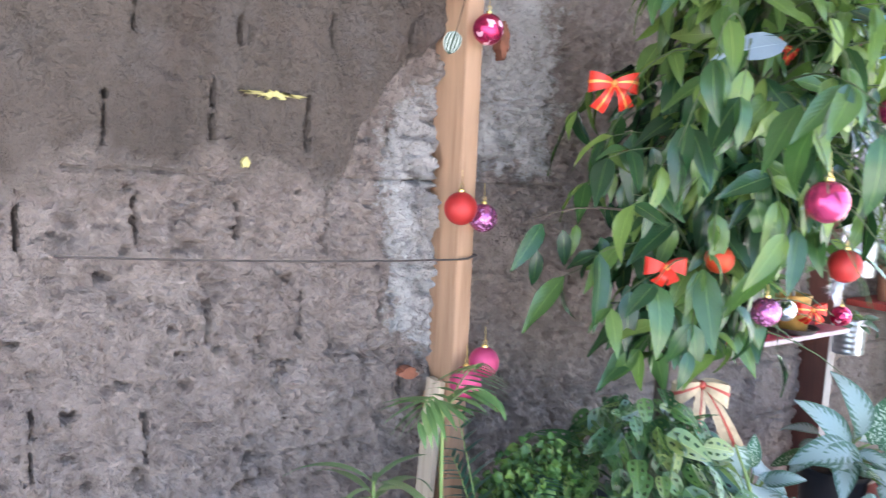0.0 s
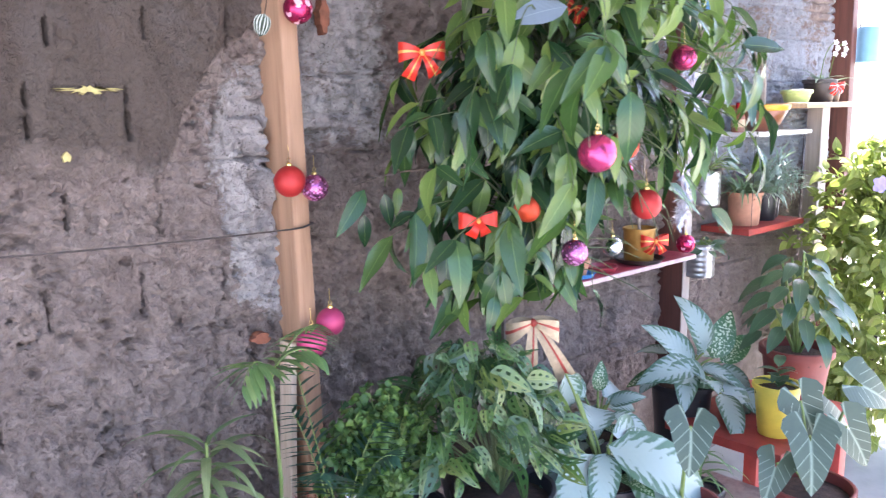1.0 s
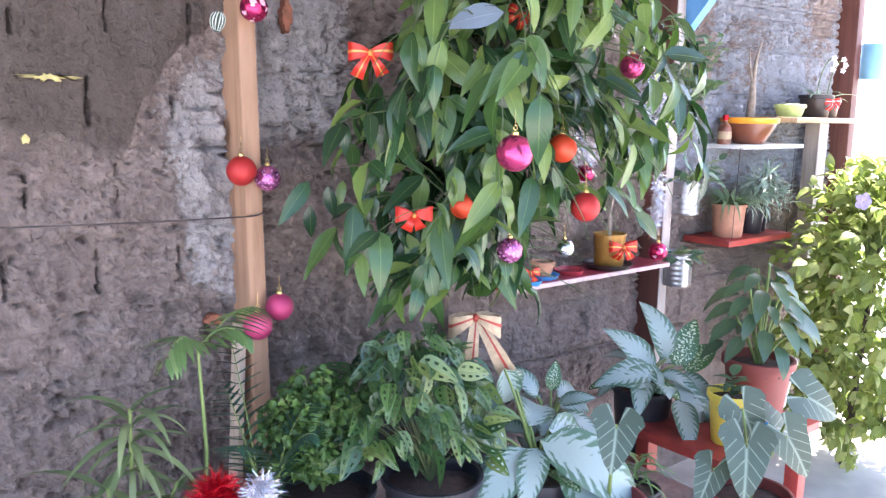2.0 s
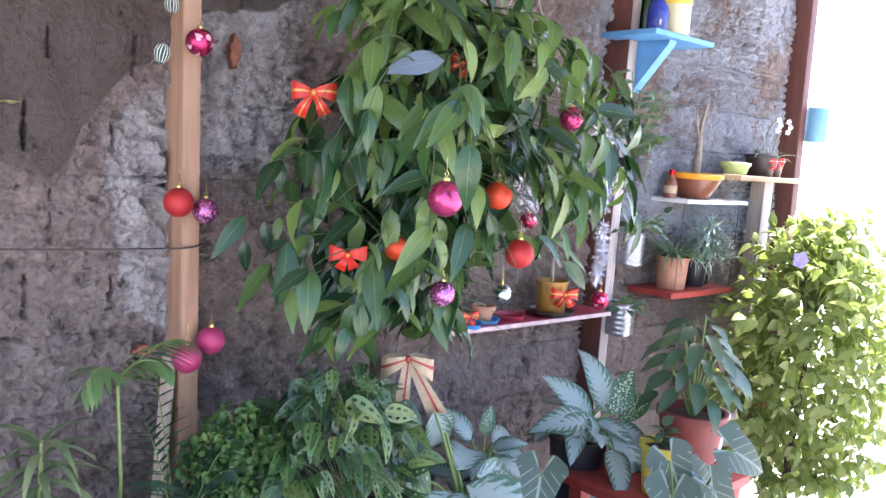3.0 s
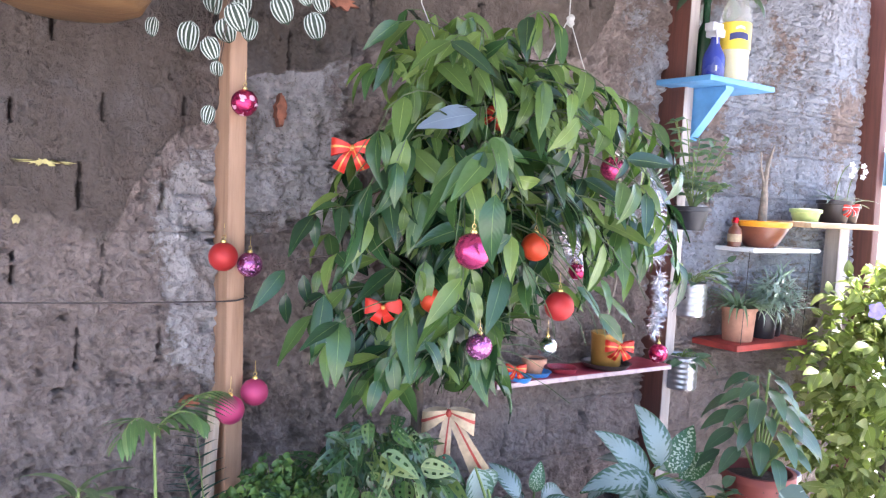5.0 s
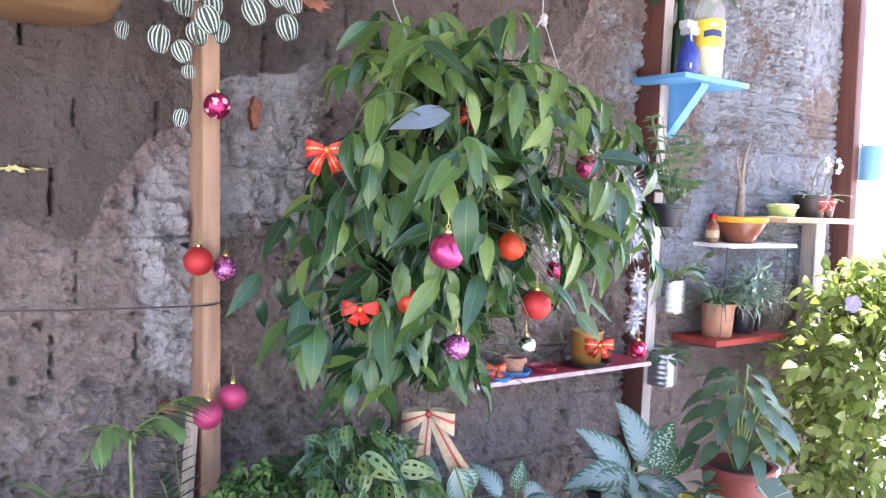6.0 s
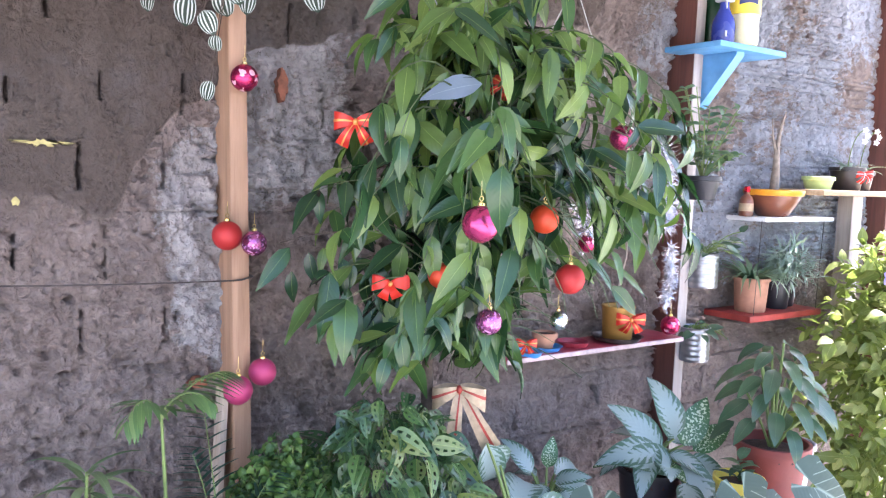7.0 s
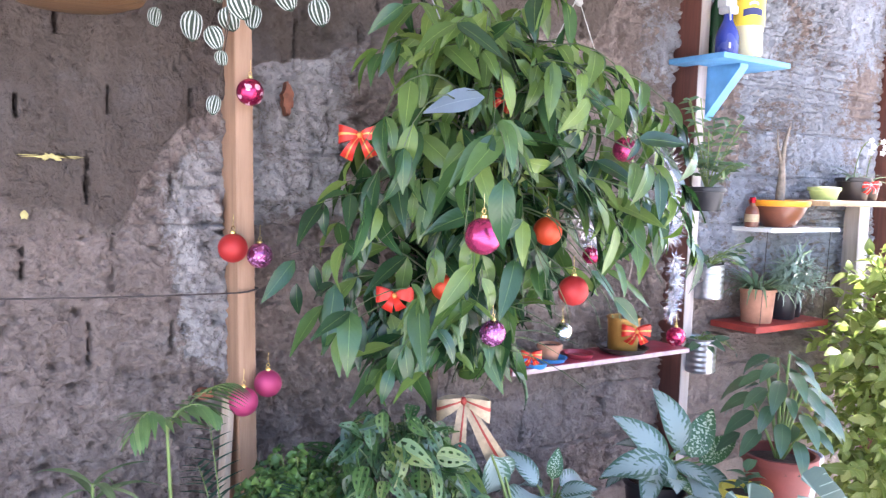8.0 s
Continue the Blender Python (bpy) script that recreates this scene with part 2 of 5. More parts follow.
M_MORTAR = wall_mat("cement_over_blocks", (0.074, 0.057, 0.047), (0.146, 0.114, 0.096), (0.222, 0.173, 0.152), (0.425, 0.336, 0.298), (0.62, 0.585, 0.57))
M_CLAY = plain("broken_clay", (0.26, 0.095, 0.055), 0.9, vary=0.4, scale=40, bumps=0.5)
M_DARK = plain("joint_shadow_clay", (0.07, 0.055, 0.05), 0.95)
M_FLOOR = plain("worn_concrete", (0.52, 0.50, 0.47), 0.85, vary=0.3, scale=3.0, bumps=0.4)
M_CEIL = plain("shade_roof_boards", (0.30, 0.27, 0.24), 0.9, vary=0.3, scale=4.0)
M_POST = wood("raw_pine", (0.42, 0.25, 0.155), (0.28, 0.155, 0.09))
M_POSTRED = wood("brown_painted_timber", (0.15, 0.055, 0.04), (0.09, 0.032, 0.026), 0.5)
M_PALEWOOD = wood("pale_timber", (0.48, 0.42, 0.39), (0.30, 0.25, 0.23))
M_SHELFWOOD = wood("varnished_board", (0.56, 0.42, 0.26), (0.36, 0.24, 0.13), axis=0)
M_BASKET = wood("varnished_wood", (0.17, 0.088, 0.034), (0.09, 0.042, 0.018), 0.55, axis=0)
M_BLUE = plain("blue_paint", (0.12, 0.33, 0.60), 0.5, vary=0.18, scale=14)
M_REDPAINT = plain("red_paint", (0.34, 0.045, 0.035), 0.55, vary=0.3, scale=14)
M_CRIMSON = plain("crimson_paint", (0.36, 0.045, 0.07), 0.42, vary=0.3, scale=14)
M_WORN = plain("worn_pink_edge", (0.52, 0.38, 0.38), 0.6, vary=0.3, scale=30)
M_WHITE = plain("white_paint", (0.78, 0.77, 0.75), 0.5, vary=0.12)
M_TERRA = plain("terracotta", (0.42, 0.21, 0.135), 0.85, vary=0.25, scale=22)
M_BLACK = plain("black_plastic", (0.02, 0.02, 0.025), 0.4, vary=0.3)
M_REDPOT = plain("red_brown_plastic", (0.20, 0.040, 0.032), 0.62, vary=0.15)
M_YELLOW = plain("yellow_plastic", (0.72, 0.57, 0.09), 0.4, vary=0.12)
M_WPOT = plain("white_plastic", (0.50, 0.50, 0.52), 0.4, vary=0.1)
M_SOIL = plain("potting_soil", (0.07, 0.04, 0.03), 0.95, vary=0.5, scale=60, bumps=0.9)
M_TIN = plain("ribbed_tin", (0.34, 0.34, 0.36), 0.32, 0.9, vary=0.15, bumps=0.05)
M_GOLD = plain("gold_paint", (0.40, 0.21, 0.05), 0.45, 0.5, vary=0.2)
M_SAUCER = plain("dark_saucer_plastic", (0.035, 0.025, 0.025), 0.35)
M_BLUESAU = plain("blue_plastic", (0.05, 0.26, 0.62), 0.35, vary=0.1)
M_ORANGE = plain("orange_glaze", (0.80, 0.33, 0.02), 0.4, vary=0.15, coat=0.3)
M_BROWNGL = plain("brown_glaze", (0.19, 0.06, 0.03), 0.3, vary=0.3, coat=0.3)
M_LIME = plain("lime_plastic", (0.50, 0.62, 0.24), 0.4)
M_STEM = plain("green_stem", (0.16, 0.22, 0.06), 0.6)
M_BARK = plain("dark_bark", (0.09, 0.065, 0.05), 0.9, vary=0.5, scale=50, bumps=0.6)
M_SHOOT = plain("dark_green_shoot", (0.075, 0.105, 0.04), 0.6)
M_TWIG = plain("grey_twig", (0.26, 0.21, 0.17), 0.85, vary=0.35, scale=50)
M_STRING = plain("white_string", (0.46, 0.44, 0.41), 0.8)
M_WIRE = plain("rusty_wire", (0.06, 0.045, 0.04), 0.7, vary=0.3)
M_GOLDCAP = plain("gold_cap", (0.80, 0.58, 0.22), 0.3, 1.0, bumps=0.0)
M_CHALK = plain("yellow_paint_smear", (0.44, 0.37, 0.15), 0.9, vary=0.3, scale=60)
M_SILVER = plain("silver_foil", (0.80, 0.80, 0.84), 0.2, 1.0, vary=0.1, bumps=0.0)
M_REDFOIL = plain("red_foil", (0.50, 0.012, 0.025), 0.2, 0.85, vary=0.2, bumps=0.0)
M_REDSATIN = plain("red_satin", (0.64, 0.03, 0.015), 0.42, vary=0.2, bumps=0.1)
M_GOLDTRIM = plain("gold_trim", (0.80, 0.36, 0.10), 0.35, 0.4, vary=0.2)
M_RIBBONRED = plain("dull_red_ribbon", (0.34, 0.045, 0.03), 0.6, vary=0.2)
M_CREAM = plain("cream_ribbon", (0.44, 0.32, 0.20), 0.6, vary=0.25, scale=60)
M_BALLRED = plain("matt_red_ball", (0.43, 0.026, 0.024), 0.50, 0.25, vary=0.06, bumps=0.0)
M_BALLORANGE = plain("satin_orange_ball", (0.56, 0.055, 0.015), 0.40, 0.3, vary=0.06, bumps=0.0)
M_BALLPINK = plain("glossy_pink_ball", (0.56, 0.06, 0.17), 0.2, 0.75, vary=0.05, bumps=0.0)
M_BALLMATTPINK = plain("matt_pink_ball", (0.48, 0.055, 0.155), 0.5, 0.3, vary=0.06, bumps=0.0)
M_SPRAY = plain("blue_bottle_plastic", (0.03, 0.05, 0.28), 0.25, vary=0.1, bumps=0.0)
M_FLOWER = plain("white_petals", (0.86, 0.84, 0.85), 0.6, vary=0.06)
M_PETLABEL = plain("yellow_label", (0.82, 0.60, 0.06), 0.4, vary=0.08, bumps=0.0)
M_NAVY = plain("navy_print", (0.03, 0.04, 0.14), 0.5)


def flecked_ball(name, base, fleck, amount, scale=38.0):
    m, nt, b = mat(name)
    v = node(nt, "ShaderNodeTexVoronoi", Scale=scale)
    tc = nt.nodes.new("ShaderNodeTexCoord")
    nt.links.new(tc.outputs["Object"], v.inputs["Vector"])
    f = calc(nt, "MULTIPLY", calc(nt, "LESS_THAN", v.outputs["Distance"], 0.34), calc(nt, "GREATER_THAN", noise_of(nt, 22, 2), amount))
    nt.links.new(mixc(nt, f, base, fleck), b.inputs["Base Color"])
    nt.links.new(calc(nt, "SUBTRACT", 0.75, calc(nt, "MULTIPLY", f, 0.6)), b.inputs["Metallic"])
    b.inputs["Roughness"].default_value = 0.22
    return m


M_BALLFLOWER = flecked_ball("pink_ball_white_flowers", (0.50, 0.03, 0.11), (0.72, 0.42, 0.50), 0.5)
M_BALLGLIT = flecked_ball("violet_ball_glitter", (0.46, 0.12, 0.30), (0.54, 0.24, 0.43), 0.46, 110.0)

m_pet, nt_, b_ = mat("clear_bottle_plastic")
b_.inputs["Base Color"].default_value = (0.93, 0.95, 0.95, 1)
b_.inputs["Transmission Weight"].default_value = 0.8
b_.inputs["Roughness"].default_value = 0.12
b_.inputs["IOR"].default_value = 1.12
M_PET = m_pet

L_TREE = leaf_mat("long_dark_leaf", [(0.018, 0.050, 0.022), (0.030, 0.080, 0.032), (0.042, 0.105, 0.036), (0.072, 0.150, 0.042), (0.125, 0.215, 0.055), (0.21, 0.30, 0.075)], rough=0.24, through_light=0.28)
L_YOUNG_LIT = leaf_mat("young_backlit_leaf", [(0.085, 0.15, 0.04), (0.14, 0.23, 0.055), (0.23, 0.33, 0.085), (0.30, 0.40, 0.11)], rough=0.26, through_light=0.4)
L_PALE = leaf_mat("sky_sheen_leaf", [(0.33, 0.40, 0.50)], rough=0.4)
L_PEP = leaf_mat("striped_round_leaf", [(0.025, 0.045, 0.025)], (0.50, 0.54, 0.49), "stripes", 0.5, 0.1)
L_ALO = leaf_mat("veined_arrow_leaf", [(0.050, 0.080, 0.055), (0.085, 0.120, 0.085)], (0.36, 0.44, 0.35), "veins", 0.42, 0.14)
L_SILVER = leaf_mat("silver_variegated_leaf", [(0.06, 0.13, 0.08), (0.075, 0.16, 0.095)], (0.30, 0.38, 0.36), "silver", 0.38, 0.14)
L_SPECK = leaf_mat("speckled_leaf", [(0.04, 0.12, 0.04), (0.06, 0.17, 0.045)], (0.52, 0.60, 0.42), "specks", 0.35, 0.15)
L_HOLE = leaf_mat("holed_vine_leaf", [(0.025, 0.070, 0.024), (0.045, 0.11, 0.035), (0.10, 0.19, 0.05), (0.20, 0.25, 0.075)], rough=0.3)
L_CURLY = leaf_mat("curly_bright_leaf", [(0.045, 0.105, 0.025), (0.080, 0.165, 0.035), (0.16, 0.26, 0.05)], rough=0.45)
L_PALM = leaf_mat("palm_leaflet", [(0.09, 0.17, 0.06), (0.15, 0.25, 0.08), (0.22, 0.31, 0.11)], rough=0.42)
L_OLIVE = leaf_mat("olive_strap_leaf", [(0.12, 0.17, 0.075), (0.19, 0.25, 0.11), (0.29, 0.34, 0.16)], rough=0.42)
L_CYCAD = leaf_mat("blue_green_leaflet", [(0.03, 0.09, 0.055), (0.045, 0.12, 0.07)], rough=0.35)
L_STRAP = leaf_mat("pale_strap_leaf", [(0.16, 0.24, 0.13), (0.24, 0.34, 0.18)], (0.55, 0.60, 0.45), rough=0.4)
L_BUSH = leaf_mat("sunlit_yellow_green_leaf", [(0.23, 0.28, 0.08), (0.37, 0.43, 0.14), (0.56, 0.58, 0.25)], rough=0.45, through_light=0.55)
L_BROAD = leaf_mat("broad_green_leaf", [(0.045, 0.095, 0.05), (0.06, 0.12, 0.06), (0.095, 0.165, 0.08)], rough=0.28, through_light=0.2)
L_GREYPLANT = leaf_mat("grey_green_leaf", [(0.28, 0.38, 0.30), (0.42, 0.50, 0.44)], rough=0.5)

# ---- structure ----
WALL_Y = 1.5


def slab(name, lo, hi, material, label, category):
    ob = part(name, box(bmesh.new(), lo, hi, 0.0), material, smooth=False)
    return tagged(ob, label, category, kind="structure")


slab("ground", (-60, -60, -0.2), (90, 60, 0.0), M_FLOOR, "pale worn concrete ground running out into the sun", "ground")
# roof added out of view; its edges set how much sun and sky enter
slab("ceiling", (-2.05, -0.34, 2.6), (4.5, 1.72, 2.7), M_CEIL, "plain boarded roof, out of view, added to shade the plant corner", "ceiling")
WALL_END = 4.70
wall = slab("wall_north", (-2.05, 1.60, 0.0), (WALL_END, 1.70, 2.6), M_DARK, "rough grey clay block wall with smeared mortar and open joints", "wall")

BW, BH, BZ0 = 0.194, 0.193, 0.0575
SHIFT = (0.03, 0.11, 0.05, 0.027, 0.113, 0.035, 0.088, 0.030, 0.078, 0.16, 0.02, 0.10, 0.05, 0.14)     # where the upright joints of each course begin


def lattice(x, z, seed):
    """Smooth noise between -1 and 1 on arrays."""
    def corner(i, j):
        h = (i.astype(np.int64) * 374761393 + j.astype(np.int64) * 668265263 + seed * 974634777) & 0x7FFFFFFF
        h = ((h ^ (h >> 13)) * 1274126177) & 0x7FFFFFFF
        return ((h ^ (h >> 16)) & 0xFFFF) / 32767.5 - 1
    i, j = np.floor(x), np.floor(z)
    u, v = x - i, z - j
    u, v = u * u * (3 - 2 * u), v * v * (3 - 2 * v)
    return (corner(i, j) * (1 - u) + corner(i + 1, j) * u) * (1 - v) + (corner(i, j + 1) * (1 - u) + corner(i + 1, j + 1) * u) * v


def layers(x, z, scale, seed, octaves=4, gain=0.5):
    out, amp = 0.0, 1.0
    for k in range(octaves):
        out = out + amp * lattice(x * scale * 2.03 ** k + 17.3 * k, z * scale * 2.03 ** k - 9.1 * k, seed + k)
        amp *= gain
    return out


def wall_relief(x, z):
    """How far the wall's face stands out at x, z, and how much trowelled coat and lime wash lie there."""
    wob = layers(x, z, 9.0, 3, 4) * 0.02
    # lower edge of the trowelled coat, from the open corner down across the post
    edge = np.interp(x, (0.3, 0.9, 1.06, 1.23, 1.275, 1.317, 1.39, 1.478, 1.532, 1.60, 1.69, 1.82, 2.0, 2.8, 2.93, 2.97), (1.40, 1.40, 1.39, 1.36, 1.407, 1.516, 1.62, 1.685, 1.757, 1.83, 1.855, 1.872, 1.95, 2.05, 2.2, 2.9))
    soft = np.interp(x, (1.2, 1.3), (0.10, 0.012))
    coat = np.clip((z - edge + wob * np.interp(x, (1.2, 1.3), (3.0, 1.0))) / soft + 0.5, 0, 1)
    # lime wash: beside the pine post, then along the far stretch
    left = np.interp(z, (0.95, 1.0, 1.08, 1.2, 1.3, 1.4, 1.52, 1.62, 1.76), (1.5, 1.43, 1.36, 1.36, 1.33, 1.27, 1.30, 1.38, 1.50))
    w1 = np.clip((x - left + wob * 2) / 0.10, 0, 1) * np.clip((2.02 - x + wob * 3) / 0.15, 0, 1) * np.clip((z - 0.93) / 0.1, 0, 1)
    w1 *= np.where(x > 1.56, np.clip((z - 1.32 + wob * 3) / 0.12, 0.25, 1), 1)
    w2 = np.clip((x - 2.85) / 0.3, 0, 1) * np.clip((z - 0.98 + wob * 3) / 0.35, 0.12, 1)
    wash = np.maximum(w1, w2 * 0.95) * (1 - coat) * np.clip(0.72 + 0.5 * layers(x, z, 4.0, 31, 3), 0, 1)
    far = np.clip((x - 4.15) / 0.25, 0, 1)
    low = np.clip((x - 2.1) / 0.2, 0, 1) * np.clip((1.0 - z) / 0.15, 0, 1)
    side = np.clip((x - 2.85) / 0.3, 0, 1) * (1 - low)
    rough = (2.9 + 0.7 * wash + 0.5 * side) * (1 - 0.7 * coat) * (1 - 0.6 * far) * (1 - 0.45 * low)
    slant = x * (1 + 0.5 * side) + 0.3 * z * (1 - side), z * (1 - 0.45 * side) - 0.12 * x * (1 - side)
    h = 0.0075 * layers(x, z, 3.2, 11, 3) + 0.009 * coat
    h = h + rough * (0.0048 * layers(slant[0] * 1.4, slant[1], 17.0, 41, 4, 0.6) + 0.0052 * (0.4 - np.abs(layers(slant[0], slant[1] * 1.5, 24.0, 51, 3))))
    h = h + (0.5 + rough) * 0.0022 * layers(x, z, 85.0, 61, 3)
    h = h - rough * 0.018 * np.clip(layers(slant[0] * 1.3, slant[1] * 2.0, 17.0, 71, 3) - 0.62, 0, 1)
    # trowel drags in the coat
    h = h + coat * (0.006 * np.abs(layers(x * 0.9 + z * 0.5, z * 0.5 - x * 0.45, 8.0, 81, 3)) + 0.0045 * layers(x * 1.6, z * 0.7, 14.0, 86, 4, 0.6))
    # bed joints and the ribs of the clay faces
    row = np.floor((z - BZ0) / BH + wob * 0.25)
    fz = (z - BZ0) / BH + wob * 0.25 - row
    dz = np.minimum(fz, 1 - fz) * BH
    show = np.clip(0.55 + 1.1 * layers(x, z, 3.5, 91, 3), 0, 1.3) * (1 - 0.85 * coat)
    h = h - (0.017 + 0.010 * low) * show * np.exp(-(dz / 0.0045) ** 2)
    ribs = np.abs(((fz * 5) % 1) - 0.5) * 0.193 / 5
    h = h - (0.0055 + 0.0075 * wash + 0.006 * side) * np.clip(0.3 + 1.2 * layers(x, z, 4.6, 95, 2), 0, 1) * (1 - coat) * (1 - 0.6 * low) * np.exp(-(ribs / 0.0045) ** 2)
    # open upright joints
    shift = np.array(SHIFT)[np.clip(row, 0, 13).astype(int)]
    sx = (x - 0.388 - shift) / BW
    near = np.round(sx)
    key = np.abs(np.sin(near * 12.9898 + row * 78.233) * 43758.5453) % 1
    dx = np.abs(sx - near) * BW + layers(x, z, 42.0, 99, 3) * 0.0026
    lo, hi = 0.10 + 0.28 * (key * 7 % 1), 0.90 - 0.26 * (key * 13 % 1)
    inside = (fz > lo) & (fz < hi) & (key > 0.12)
    width = 0.0012 + 0.0030 * (key * 29 % 1) + 0.0025 * side
    h = np.where(inside & (dx < width), h - 0.06, np.where(inside & (dx < width + 0.005), h - 0.005, h))
    col = np.floor(sx)
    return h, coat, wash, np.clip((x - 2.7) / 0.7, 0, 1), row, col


def wall_face():
    """The wall's face: each block a piece of its own, the trowelled coat one sheet."""
    xs = np.concatenate([np.arange(0.35, 2.0, 0.0037), np.linspace(2.0, WALL_END, 560)])
    zs = np.linspace(0.42, 2.56, 540)
    nx, nz = len(xs), len(zs)
    X, Z = np.meshgrid(xs, zs)
    h, coat, wash, far, row, col = wall_relief(X, Z)
    co = np.stack([X, WALL_Y - h, Z], -1).reshape(-1, 3)
    a = (np.arange(nz - 1)[:, None] * nx + np.arange(nx - 1)[None, :]).ravel()
    quads = np.stack([a, a + 1, a + nx + 1, a + nx], 1)
    qrow, qcol = row.ravel()[a].astype(int), col.ravel()[a].astype(int)
    cell = qrow * 100 + qcol
    groups = {}
    for k in np.unique(cell):
        pick = cell == k
        share = coat.ravel()[a[pick]].mean()
        groups.setdefault("render_coat" if share > 0.6 or X.ravel()[a[pick]].max() < 0.75 else int(k), []).append(quads[pick])
    for k, lists in groups.items():
        q = np.concatenate(lists)
        used, inv = np.unique(q, return_inverse=True)
        name = k if isinstance(k, str) else "brick"
        me = bpy.data.meshes.new(name)
        me.from_pydata(co[used].tolist(), [], inv.reshape(-1, 4).tolist())
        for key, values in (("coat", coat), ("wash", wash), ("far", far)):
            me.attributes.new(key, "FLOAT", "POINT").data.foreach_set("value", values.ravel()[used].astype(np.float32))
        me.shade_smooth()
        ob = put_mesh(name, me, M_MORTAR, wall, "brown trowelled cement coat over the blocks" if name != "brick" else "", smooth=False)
        if name != "brick":
            tagged(ob, kind="stuff")


wall_face()
for lo, hi in (((-2.05, 1.5, 0.0), (0.35, 1.60, 2.6)), ((0.35, 1.5, 2.56), (WALL_END, 1.60, 2.6)), ((0.35, 1.5, 0.0), (WALL_END, 1.60, 0.42)), ((WALL_END - 0.012, 1.505, 0.42), (WALL_END, 1.60, 2.56))):
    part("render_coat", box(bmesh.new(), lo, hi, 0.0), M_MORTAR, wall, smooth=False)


def smear(points, thick, material, label):
    """A flat irregular dab of paint or bare clay on the wall, following its relief."""
    bm = bmesh.new()
    top = [bm.verts.new((x, WALL_Y - 0.014 - thick, z)) for x, z in points]
    base = [bm.verts.new((x + 0.002, WALL_Y + 0.01, z)) for x, z in points]
    bm.faces.new(top)
    n = len(points)
    for i in range(n):
        bm.faces.new((top[i], top[(i + 1) % n], base[(i + 1) % n], base[i]))
    return part("smear", bm, material, wall, label, smooth=False)


def blob(cx, cz, rx, rz, seed, n=18, rag=0.3):
    rr = random.Random(seed)
    return [(cx + rx * math.cos(2 * math.pi * i / n) * (1 - rag * rr.random()), cz + rz * math.sin(2 * math.pi * i / n) * (1 - rag * rr.random())) for i in range(n)]


smear(blob(1.113, 1.563, 0.082, 0.010, 3, 44, 0.8), 0.004, M_CHALK, "streak of old yellow paint")
smear(blob(1.062, 1.432, 0.012, 0.014, 5, 12, 0.5), 0.004, M_CHALK, "dab of old yellow paint")
smear(blob(1.689, 1.742, 0.017, 0.050, 9, 26, 0.5), 0.006, M_CLAY, "bare red clay showing")
smear(blob(1.86, 2.055, 0.05, 0.022, 11, 26, 0.55), 0.006, M_CLAY, "broken red clay block edge")
smear(blob(1.470, 0.968, 0.03, 0.018, 13, 18, 0.5), 0.004, M_CLAY, "chipped red clay")


def post(name, x0, x1, y0, lean, z1, material, front, label):
    """A square timber upright against the wall; its narrow front face takes a material of its own."""
    e = thing(name, ((x0 + x1) / 2, y0, 0), label, "post")
    bm = bmesh.new()
    box(bm, (x0, y0 + 0.004, -0.04), (x1, WALL_Y + 0.02, z1), 0.003)
    for v in bm.verts:
        v.co.x += lean * (v.co.z - 1.2)
    part("timber", bm, material, e)
    bm = bmesh.new()
    box(bm, (x0 + 0.001, y0, 0.001), (x1 - 0.001, y0 + 0.004, z1 - 0.001), 0.0015)
    for v in bm.verts:
        v.co.x += lean * (v.co.z - 1.2)
    part("front_face", bm, front, e)
    return e


post("timber_post", 1.532, 1.578, 1.41, -0.024, 2.35, M_POST, M_POST, "raw pine post with saw marks standing against the block wall")
post("painted_post", 3.272, 3.322, 1.40, 0.008, 2.6, M_POSTRED, M_PALEWOOD, "brown painted post with a pale narrow front face")
post("corner_post", 4.80, 4.86, 1.41, -0.03, 2.6, M_POSTRED, M_POSTRED, "brown painted post at the open end of the wall")

e = thing("wooden_batten", (1.49, 1.46, 0.3), "pale split batten leaning beside the pine post", "batten")
bm = bmesh.new()
box(bm, (1.515, 1.422, 0.0), (1.531, 1.475, 0.96), 0.002)
for v in bm.verts:
    v.co.x -= max(0.0, 0.96 - v.co.z) * 0.05
part("board", bm, wood("split_pale_wood", (0.62, 0.50, 0.38), (0.42, 0.31, 0.22)), e)

e = thing("wire", (1.53, 1.42, 1.24), "thin rusty wire tied round a post and strung along the wall", "wire")
bm = bmesh.new()
tube(bm, arc((0.72, 1.462, 1.262), (1.53, 1.402, 1.242), (0, 0, -0.006), 14), 0.0022, 5)
tube(bm, [(1.53, 1.402, 1.242), (1.555, 1.403, 1.243), (1.582, 1.405, 1.25), (1.583, 1.45, 1.25)], 0.0025, 5)
part("strand", bm, M_WIRE, e)


